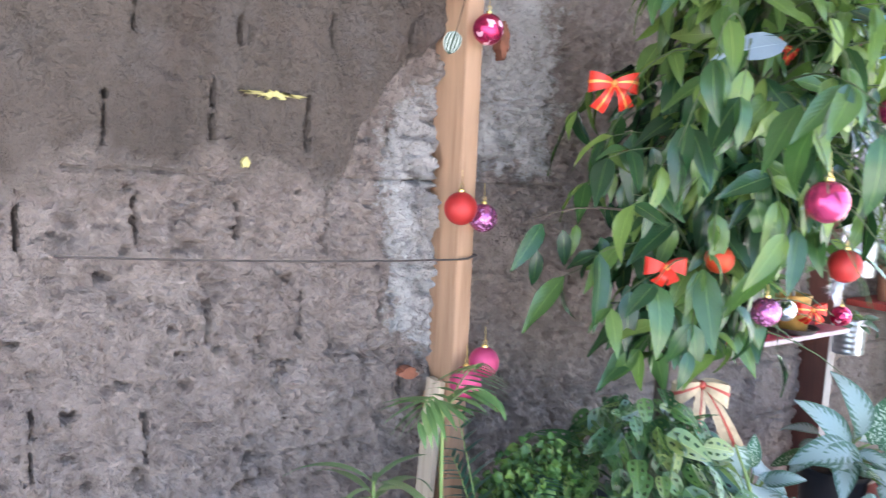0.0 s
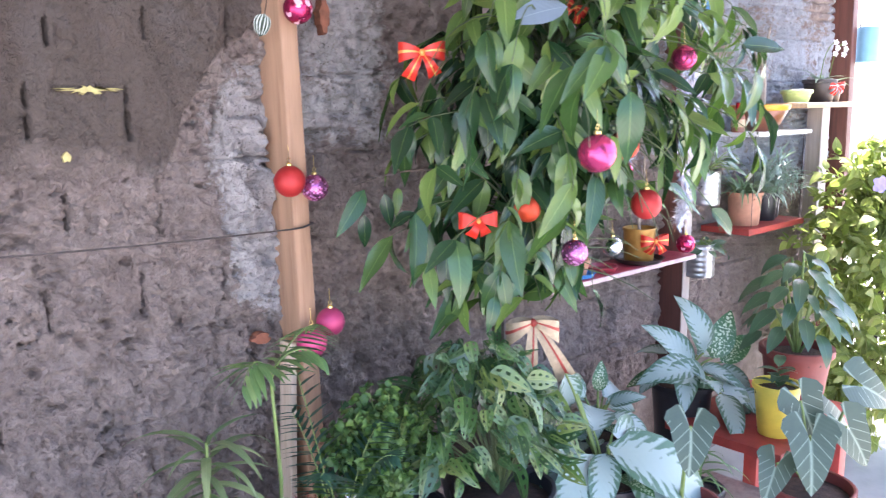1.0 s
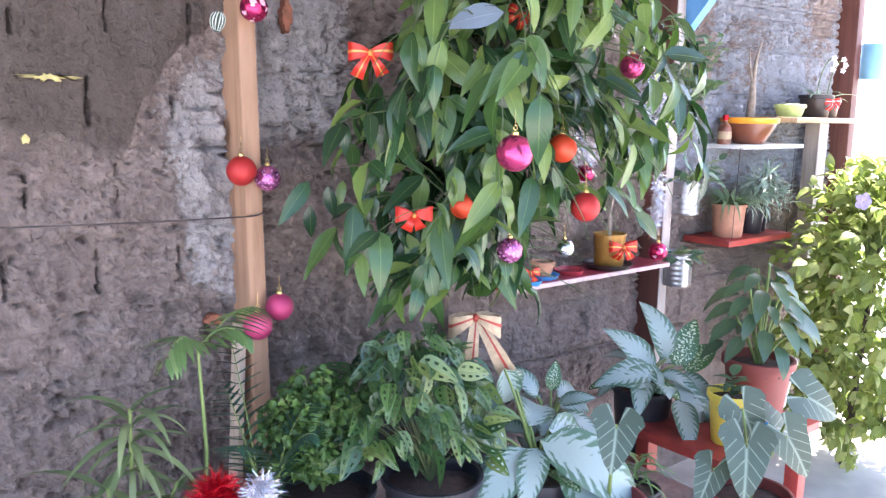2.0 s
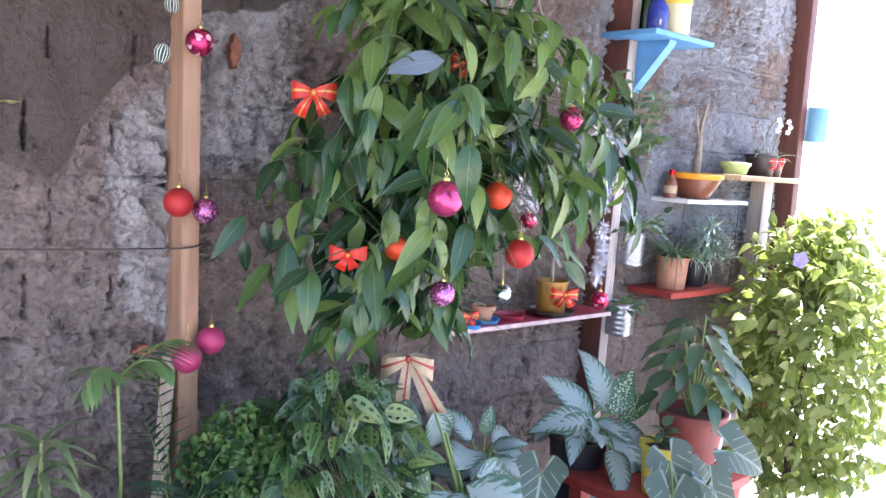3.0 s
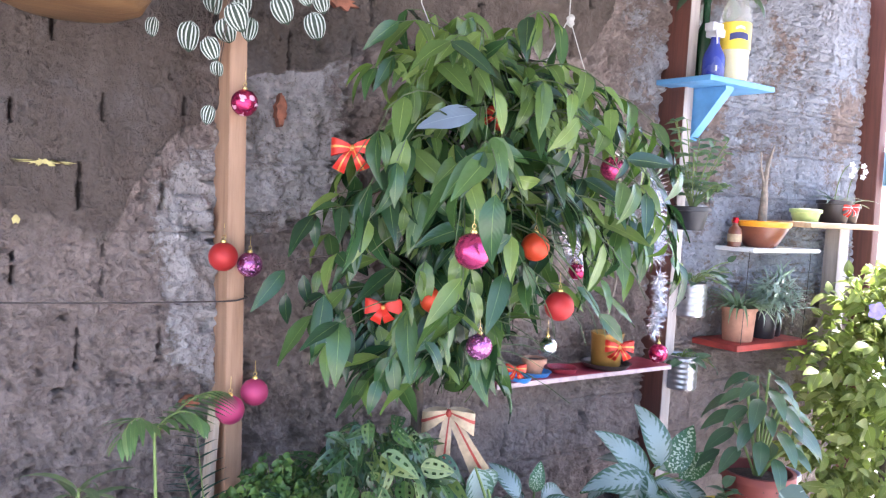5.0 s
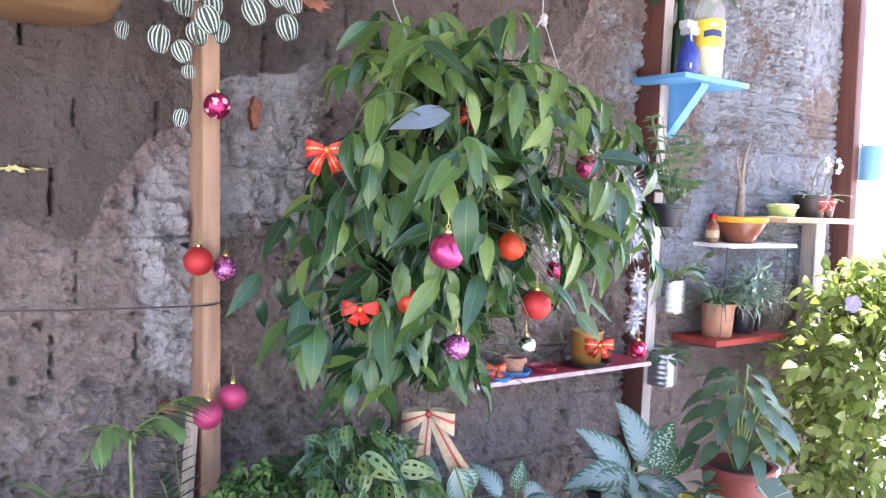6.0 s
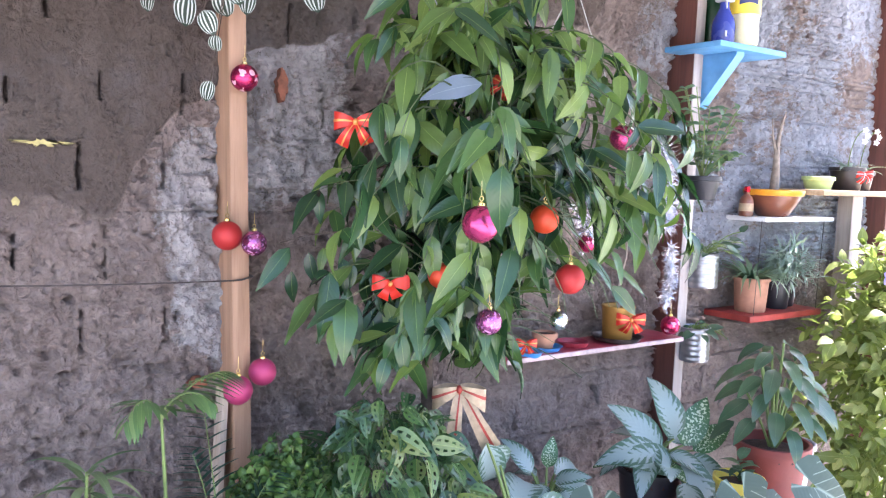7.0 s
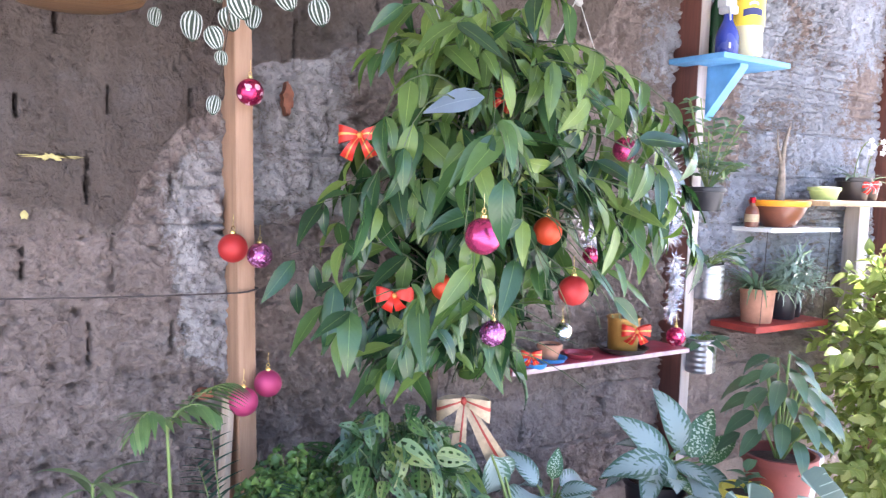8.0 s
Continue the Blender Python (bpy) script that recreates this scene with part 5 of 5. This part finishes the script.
for k in range(9):
    a = k * 2.39996
    leaves(e, broad, [((2.86, 0.83, 0.65 + 0.008 * k), (math.cos(a), math.sin(a), 0.7), (0, 0, 1), 0.5)])
e = thing("flower_pot", (3.27, 0.92, 0.50), "white plastic flower pot on the red bench", "pot")
pot(e, (3.27, 0.92, 0.50), 0.075, 0.055, 0.17, M_WPOT)
e = thing("flower_pot", (2.90, 0.76, 0.50), "small blue plastic pot among the leaves", "pot")
pot(e, (2.90, 0.76, 0.50), 0.045, 0.035, 0.07, M_BLUESAU)


# ---- things on and by the shelves ----
def saucer(loc, r, material, label):
    e = thing("saucer", loc, label, "saucer")
    part("dish", lathe(bmesh.new(), loc, [(r * 0.8, 0), (r * 0.85, 0.002), (r, 0.016), (r + 0.004, 0.018), (r - 0.003, 0.018), (r * 0.82, 0.006), (0.01, 0.005)], 32), material, e)
    return e


SZ = 0.962
saucer((2.885, 1.35, SZ), 0.085, M_SAUCER, "dark plastic saucer under a gold pot")
saucer((2.685, 1.36, SZ), 0.052, M_CRIMSON, "dark red plastic saucer on the crimson shelf")
saucer((2.555, 1.36, SZ), 0.055, M_BLUESAU, "blue plastic saucer on the crimson shelf")
saucer((2.46, 1.33, SZ), 0.045, M_BLUESAU, "small blue plastic saucer on the crimson shelf")
e = thing("small_pot", (2.555, 1.36, SZ + 0.006), "small terracotta pot on a blue saucer", "pot")
pot(e, (2.555, 1.36, SZ + 0.006), 0.036, 0.026, 0.055, M_TERRA)
e = thing("small_pot", (2.885, 1.35, SZ + 0.006), "gold painted pot with a bare twig and bow", "pot")
pot(e, (2.885, 1.35, SZ + 0.006), 0.056, 0.050, 0.115, M_GOLD, 0.003)
part("twig", tube(bmesh.new(), [(2.885, 1.35, 1.06), (2.89, 1.36, 1.15), (2.93, 1.37, 1.24), (2.935, 1.37, 1.34)], [0.006, 0.005, 0.004, 0.002], 7), M_TWIG, e)


def tin(loc, label, spots, r=0.056, h=0.128):
    e = thing("tin_planter", loc, label, "planter", "tin planters")
    prof = [(r * 0.97, 0)]
    for i in range(30):
        t = i / 29
        prof.append((r + 0.0009 * math.sin(t * 2 * math.pi * 6), 0.004 + t * (h - 0.008)))
    prof += [(r + 0.002, h - 0.002), (r - 0.001, h), (r - 0.003, h - 0.01), (r * 0.5, h - 0.02)]
    part("can", lathe(bmesh.new(), loc, prof, 28), M_TIN, e)
    part("wire_loop", tube(bmesh.new(), [(loc[0] - 0.02, loc[1] + r, loc[2] + h * 0.8), (loc[0] - 0.04, loc[1] + r + 0.02, loc[2] + h * 1.6), (loc[0] - 0.02, WALL_Y - 0.01, loc[2] + h * 1.9)], 0.0015, 5), M_WIRE, e)
    for p, out, s in spots:
        part("stem", tube(bmesh.new(), arc((loc[0], loc[1], loc[2] + h - 0.015), p, (0, 0, 0.02), 5), 0.002, 5), M_STEM, e)
        leaves(e, small_leaf, [(Vector(p), out, (-0.3, -0.5, 0.8), s)])
    return e


L_SPRIG = leaf_mat("light_sprig_leaf", [(0.10, 0.17, 0.09), (0.16, 0.25, 0.11), (0.24, 0.33, 0.16)], rough=0.35, through_light=0.3)
sprig_leaf = [leaf_mesh("leaf", L_SPRIG, l, w, "ovate", 0.6, 0.2, 0.02, 6) for l, w in ((0.065, 0.03), (0.052, 0.026), (0.045, 0.022))]
small_leaf = [leaf_mesh("leaf", L_BROAD, l, w, "ovate", 0.6, 0.2, 0.02, 6) for l, w in ((0.075, 0.034), (0.06, 0.03), (0.05, 0.026))]
pale_leaf = [leaf_mesh("leaf", L_GREYPLANT, l, w, "lance", 0.6, 0.2, 0.0, 6) for l, w in ((0.11, 0.014), (0.09, 0.012), (0.07, 0.012))]


def sprays(c, n, reach, rise, seed):
    rr = random.Random(seed)
    out = []
    for k in range(n):
        a = k * 2.39996
        q = math.sqrt((k + 0.5) / n)
        p = (c[0] + reach * q * math.cos(a), c[1] + min(reach * q * math.sin(a), 1.46 - c[1]), c[2] + rise * (1 - q * 0.8) * rr.uniform(0.5, 1.1))
        out.append((p, (math.cos(a), math.sin(a), rr.uniform(-0.5, 0.4)), rr.uniform(0.7, 1.15)))
    return out


tin((3.375, 1.38, 1.105), "ribbed tin can planter hanging by the post", sprays((3.38, 1.36, 1.22), 14, 0.10, 0.09, 1) + [((3.50, 1.36, 1.28), (0.8, -0.3, 0.2), 1.0), ((3.56, 1.36, 1.31), (0.6, -0.2, 0.6), 1.0), ((3.57, 1.36, 1.27), (0.9, -0.2, -0.5), 1.0), ((3.47, 1.35, 1.25), (0.5, -0.6, 0.3), 1.1)])
tin((3.345, 1.375, 0.832), "ribbed tin can planter low on the painted post", sprays((3.34, 1.36, 0.93), 10, 0.05, 0.05, 2) + [((3.42, 1.36, 0.95), (0.9, -0.2, -0.1), 0.8), ((3.48, 1.36, 0.93), (0.9, -0.1, -0.4), 0.8), ((3.52, 1.36, 0.90), (0.8, 0.0, -0.5), 0.7)])

e = thing("hanging_pot", (3.24, 1.30, 1.44), "black hanging pot with an upright small-leaved plant", "planter")
pot(e, (3.245, 1.31, 1.435), 0.062, 0.045, 0.085, M_BLACK)
part("hook", tube(bmesh.new(), [(3.245, 1.37, 1.51), (3.27, 1.42, 1.56), (3.29, 1.42, 1.56)], 0.002, 5), M_WIRE, e)
for k in range(16):
    a = k * 2.39996
    tip = Vector((3.27 + 0.12 * math.cos(a), 1.30 + 0.09 * math.sin(a), 1.60 + 0.055 * (k % 5)))
    pts = arc((3.245, 1.31, 1.50), tip, (0, 0, 0.02), 7)
    part("stem", tube(bmesh.new(), pts, 0.002, 5), M_STEM, e)
    for i in range(2, 8):
        for s in (-1, 1):
            leaves(e, sprig_leaf, [(pts[i], spread((s * 0.8, -0.3 * s, 0.2), 0.35), (-0.3, -0.5, 0.8), R.uniform(0.55, 0.85))])

# bottles on the blue shelf
BZ = 1.975
e = thing("spray_bottle", (3.325, 1.32, BZ), "dark blue spray bottle with a white trigger head", "bottle")
part("body", lathe(bmesh.new(), (3.325, 1.32, BZ), [(0.036, 0), (0.040, 0.006), (0.040, 0.075), (0.036, 0.095), (0.026, 0.115), (0.017, 0.135), (0.016, 0.155), (0.001, 0.156)], 28), M_SPRAY, e)
bm = bmesh.new()
box(bm, (3.30, 1.295, BZ + 0.155), (3.35, 1.345, BZ + 0.185), 0.006)
box(bm, (3.285, 1.30, BZ + 0.175), (3.345, 1.34, BZ + 0.205), 0.006)
part("trigger_head", bm, M_WPOT, e, "white trigger head")
part("trigger", tube(bmesh.new(), [(3.30, 1.30, BZ + 0.175), (3.288, 1.285, BZ + 0.15), (3.292, 1.285, BZ + 0.125)], [0.005, 0.004, 0.003], 6), M_WPOT, e)
part("print", box(bmesh.new(), (3.292, 1.284, BZ + 0.03), (3.300, 1.288, BZ + 0.05), 0.001), M_WPOT, e, "small white print")
e = thing("soda_bottle", (3.43, 1.31, BZ), "large clear plastic bottle with a yellow label", "bottle")
P0 = (3.43, 1.31, BZ)
part("body", lathe(bmesh.new(), P0, [(0.030, 0), (0.050, 0.006), (0.054, 0.03), (0.052, 0.10), (0.054, 0.115), (0.054, 0.20), (0.053, 0.235), (0.047, 0.27), (0.036, 0.30), (0.022, 0.325), (0.008, 0.338), (0.001, 0.34)], 32), M_PET, e)
part("liquid", lathe(bmesh.new(), P0, [(0.028, 0.004), (0.046, 0.010), (0.050, 0.03), (0.048, 0.10), (0.050, 0.115), (0.050, 0.15), (0.001, 0.151)], 24), plain("pale_yellow_liquid", (0.80, 0.70, 0.34), 0.2, vary=0.05, bumps=0.0), e)
lab = part("label", lathe(bmesh.new(), P0, [(0.0545, 0.118), (0.0555, 0.119), (0.0555, 0.215), (0.0545, 0.216)], 40), M_PETLABEL, e, "yellow label with dark print")
for k, (z0, z1, a0, a1, mm) in enumerate(((0.148, 0.172, -2.85, -1.6, M_NAVY), (0.185, 0.195, -2.5, -1.9, M_WPOT))):
    bm = bmesh.new()
    n = 12
    ring = [[bm.verts.new((P0[0] + 0.0563 * math.cos(a0 + (a1 - a0) * i / n), P0[1] + 0.0563 * math.sin(a0 + (a1 - a0) * i / n), BZ + z + 0.006 * math.sin(i / n * 3.1))) for i in range(n + 1)] for z in (z0, z1)]
    for i in range(n):
        bm.faces.new((ring[0][i], ring[0][i + 1], ring[1][i + 1], ring[1][i]))
    part("print", bm, mm, lab)
e = thing("glass_bottle", (3.385, 1.41, BZ), "dark green glass bottle behind the spray bottle", "bottle")
part("body", lathe(bmesh.new(), (3.385, 1.41, BZ), [(0.034, 0), (0.036, 0.005), (0.036, 0.17), (0.028, 0.20), (0.014, 0.23), (0.013, 0.30), (0.015, 0.302), (0.015, 0.315), (0.001, 0.316)], 24), plain("dark_green_glass", (0.01, 0.045, 0.02), 0.1, vary=0.05, bumps=0.0), e)

# trailing plant over the blue shelf
e = thing("hanging_planter", (3.36, 1.34, 2.36), "black hanging planter with dark leaves over the blue shelf", "plant")
pot(e, (3.36, 1.34, 2.36), 0.09, 0.07, 0.12, M_BLACK)
part("cord", tube(bmesh.new(), [(3.36, 1.34, 2.42), (3.36, 1.34, 2.6)], 0.002, 5), M_STRING, e)
for k in range(16):
    a = k * 2.39996
    p = Vector((3.36 + 0.14 * math.cos(a), 1.33 + 0.10 * math.sin(a), 2.37 - 0.04 * (k % 3)))
    part("stem", tube(bmesh.new(), arc((3.36, 1.34, 2.46), p, (0, 0, 0.03), 5), 0.002, 5), M_STEM, e)
    leaves(e, small_leaf, [(p, (math.cos(a), math.sin(a), -0.9), (-0.3, -0.5, 0.7), 1.2)])

# white shelf: bowl and little bottle
e = thing("glazed_bowl", (3.83, 1.40, 1.362), "brown glazed bowl with an orange rim holding a stump", "bowl")
WB = (3.83, 1.395, 1.362)
part("bowl", lathe(bmesh.new(), WB, [(0.055, 0), (0.060, 0.004), (0.088, 0.045), (0.108, 0.085)] + [(0.108, 0.0851), (0.104, 0.087), (0.085, 0.05), (0.05, 0.03)], 36), M_BROWNGL, e)
part("rim", lathe(bmesh.new(), WB, [(0.1065, 0.083), (0.114, 0.088), (0.119, 0.105), (0.115, 0.108), (0.108, 0.104), (0.104, 0.086)], 36), M_ORANGE, e, "orange glazed rim")
part("soil", lathe(bmesh.new(), WB, [(0.04, 0.07), (0.10, 0.078), (0.10, 0.088), (0.03, 0.095)], 20, 0.02), M_SOIL, e)
part("stump", tube(bmesh.new(), [(3.83, 1.395, 1.44), (3.835, 1.395, 1.54), (3.825, 1.39, 1.62), (3.835, 1.39, 1.70), (3.86, 1.385, 1.78)], [0.020, 0.016, 0.011, 0.007, 0.003], 9), M_TWIG, e)
part("branch", tube(bmesh.new(), [(3.828, 1.392, 1.60), (3.79, 1.39, 1.68), (3.78, 1.39, 1.75)], [0.007, 0.004, 0.002], 7), M_TWIG, e)
e = thing("small_bottle", (3.67, 1.41, 1.362), "small brown bottle with a pale label and red cap", "bottle")
part("body", lathe(bmesh.new(), (3.67, 1.41, 1.362), [(0.024, 0), (0.027, 0.003), (0.027, 0.06), (0.022, 0.075), (0.011, 0.085), (0.011, 0.095), (0.001, 0.096)], 20), M_BROWNGL, e)
part("label", lathe(bmesh.new(), (3.67, 1.41, 1.362), [(0.0275, 0.02), (0.0282, 0.021), (0.0282, 0.05), (0.0275, 0.051)], 20), M_CREAM, e)
part("cap", lathe(bmesh.new(), (3.67, 1.41, 1.457), [(0.012, 0), (0.012, 0.02), (0.010, 0.022), (0.001, 0.022)], 16), M_REDFOIL, e)

# wooden shelf: small pots and an orchid
WZ = 1.475
e = thing("small_pot", (4.13, 1.38, WZ), "small lime green pot on the wooden shelf", "pot")
pot(e, (4.13, 1.38, WZ), 0.062, 0.050, 0.055, M_LIME)
for x, y, r, h, lb in ((4.34, 1.37, 0.07, 0.10, "dark brown pot with an orchid on the wooden shelf"), (4.46, 1.38, 0.06, 0.085, "dark grey pot at the end of the wooden shelf")):
    e = thing("potted_orchid", (x, y, WZ), lb, "plant")
    pot(e, (x, y, WZ), r, r * 0.8, h, M_SAUCER)
    og = [leaf_mesh("leaf", L_GREYPLANT, 0.17, 0.03, "strap", 1.1, 0.25, 0, 7)]
    for k in range(7):
        a = k * 2.39996
        leaves(e, og, [((x, y, WZ + h * 0.85), (math.cos(a), math.sin(a) * 0.5 - 0.2, 0.6), (0, 0, 1), R.uniform(0.6, 0.95))])
    tip = Vector((x + 0.05, y - 0.03, WZ + 0.26))
    part("flower_stem", tube(bmesh.new(), arc((x, y, WZ + h * 0.8), tip, (-0.02, 0, 0.03), 7), 0.002, 5), M_STEM, e)
    petal = leaf_mesh("petal", M_FLOWER, 0.015, 0.011, "ovate", 0.4, 0.1, 0, 5)
    for f in range(3):
        c = tip + Vector((0.02 * (f % 2), -0.01, -0.024 * f))
        for k in range(5):
            a = k * 1.2566
            piece("petal", petal, e, frame_to(c, FACE @ Vector((math.cos(a), -0.25, math.sin(a))), (-0.58, -0.81, 0.1)))

# red shelf: terracotta and black pots
RZ = 0.990
e = thing("potted_plant", (3.68, 1.37, RZ), "terracotta pot with a pale spider plant on the red shelf", "plant", "potted plants")
pot(e, (3.68, 1.37, RZ), 0.068, 0.058, 0.135, M_TERRA, 0.006)
st = [leaf_mesh("leaf", L_STRAP, l, 0.014, "strap", b, 0.3, 0, 8) for l, b in ((0.22, 1.7), (0.18, 1.3), (0.15, 0.9))]
for i in range(72):
    a = i * 2.39996
    leaves(e, st, [((3.68 + 0.02 * math.cos(a), 1.37 + 0.02 * math.sin(a), RZ + 0.12), (math.cos(a), math.sin(a) - 0.15, R.uniform(0.5, 2.0)), (0, 0, 1), R.uniform(0.7, 1.05))])
e = thing("potted_plant", (3.87, 1.38, RZ), "black pot with a feathery grey-green plant", "plant", "potted plants")
pot(e, (3.87, 1.38, RZ), 0.058, 0.048, 0.12, M_BLACK)
rest = []
for k in range(60):
    a, q = k * 2.39996, math.sqrt((k + 0.5) / 60)
    tip = Vector((3.89 + 0.13 * q * math.cos(a), 1.33 + 0.08 * q * math.sin(a), RZ + 0.27 - 0.16 * q * q))
    pts = arc((3.87, 1.38, RZ + 0.11), tip, (0, 0, 0.03), 6)
    for i in range(2, 7):
        for s in (-1, 1):
            rest.append((R.choice(pale_leaf), frame_to(pts[i], spread((math.cos(a) * 0.6 + s * 0.4, math.sin(a) * 0.6, 0.1), 0.4), (0, -0.3, 1)) @ Matrix.Scale(R.uniform(0.5, 0.9), 4)))
joined("foliage", rest, e)
e = thing("small_pot", (3.96, 1.40, RZ), "small dark pot at the end of the red shelf", "pot")
pot(e, (3.965, 1.40, RZ), 0.045, 0.038, 0.10, M_BLACK)

# pale blue canister on the corner post
e = thing("canister", (4.90, 1.36, 1.66), "pale blue plastic canister hanging at the corner post", "canister")
part("body", lathe(bmesh.new(), (4.90, 1.38, 1.66), [(0.05, 0), (0.055, 0.005), (0.055, 0.16), (0.05, 0.17), (0.02, 0.172), (0.001, 0.172)], 24), plain("pale_blue_plastic", (0.20, 0.42, 0.60), 0.4, vary=0.1), e)
part("strap", tube(bmesh.new(), [(4.87, 1.40, 1.80), (4.84, 1.40, 1.86)], 0.003, 5), M_WIRE, e)

# ---- the sunlit bush at the open end ----
e = thing("bush", (4.26, 1.05, 0.0), "sunlit yellow-green bush at the open end of the wall", "bush")
bl = [leaf_mesh("leaf", L_BUSH, l, w, "ovate", 0.7, 0.2, 0.02, 5) for l, w in ((0.060, 0.034), (0.050, 0.030), (0.040, 0.025))]
poses = []
for k in range(230):
    zz = 1 - 1.85 * (k + 0.5) / 230
    az = k * 2.39996
    rad = math.sqrt(max(0.02, 1 - zz * zz))
    d = Vector((math.cos(az) * rad, math.sin(az) * rad, zz))
    tip = Vector((4.24, 1.0, 0.70)) + Vector((d.x * 0.46, d.y * 0.38, d.z * 0.70)) * R.uniform(0.7, 1.06)
    tip.y = min(tip.y, 1.44)
    root = Vector((4.26 + R.uniform(-0.05, 0.05), 1.03, max(0.08, min(0.9, tip.z - 0.2))))
    pts = arc(root, tip, (0, 0, 0.06), 7)
    if k < 40:
        part("branch", tube(bmesh.new(), pts, [0.006, 0.005, 0.004, 0.0035, 0.003, 0.0025, 0.002, 0.0015], 5), M_STEM, e)
    for i in range(3, 8):
        for s in range(4):
            out = spread(d * 0.5 + Vector((0, 0, -0.2)), 0.6)
            poses.append((R.choice(bl), frame_to(pts[i] + out * 0.012, out, spread((0.2, -0.5, 0.8), 0.35)) @ Matrix.Scale(R.uniform(0.75, 1.45), 4)))
part("trunk", tube(bmesh.new(), [(4.26, 1.05, -0.04), (4.27, 1.04, 0.4), (4.25, 1.0, 0.95)], [0.022, 0.016, 0.006], 8), M_BARK, e)
poses.sort(key=lambda q: q[1].translation.x + q[1].translation.y)
for me, m in poses[:260]:
    piece("leaf", me, e, m)
joined("foliage", poses[260:], e)


# one violet trumpet flower on the bush
M_VIOLET = plain("violet_petals", (0.30, 0.24, 0.62), 0.6, vary=0.12)
violet_petal = leaf_mesh("petal", M_VIOLET, 0.036, 0.034, "round", 0.7, 0.15, 0.03, 6)
bush = bpy.data.objects["bush"]
for k in range(5):
    a = k * 1.2566
    piece("petal", violet_petal, bush, frame_to((3.90, 0.93, 1.165), FACE @ Vector((math.cos(a), -0.3, math.sin(a))), (-0.58, -0.81, 0.1)))


# ---- the far stretch ----
for ob in [o for o in scene.objects if o.parent is None and o.type in ("EMPTY", "MESH") and o.get("kind") != "structure"]:
    settle(ob)
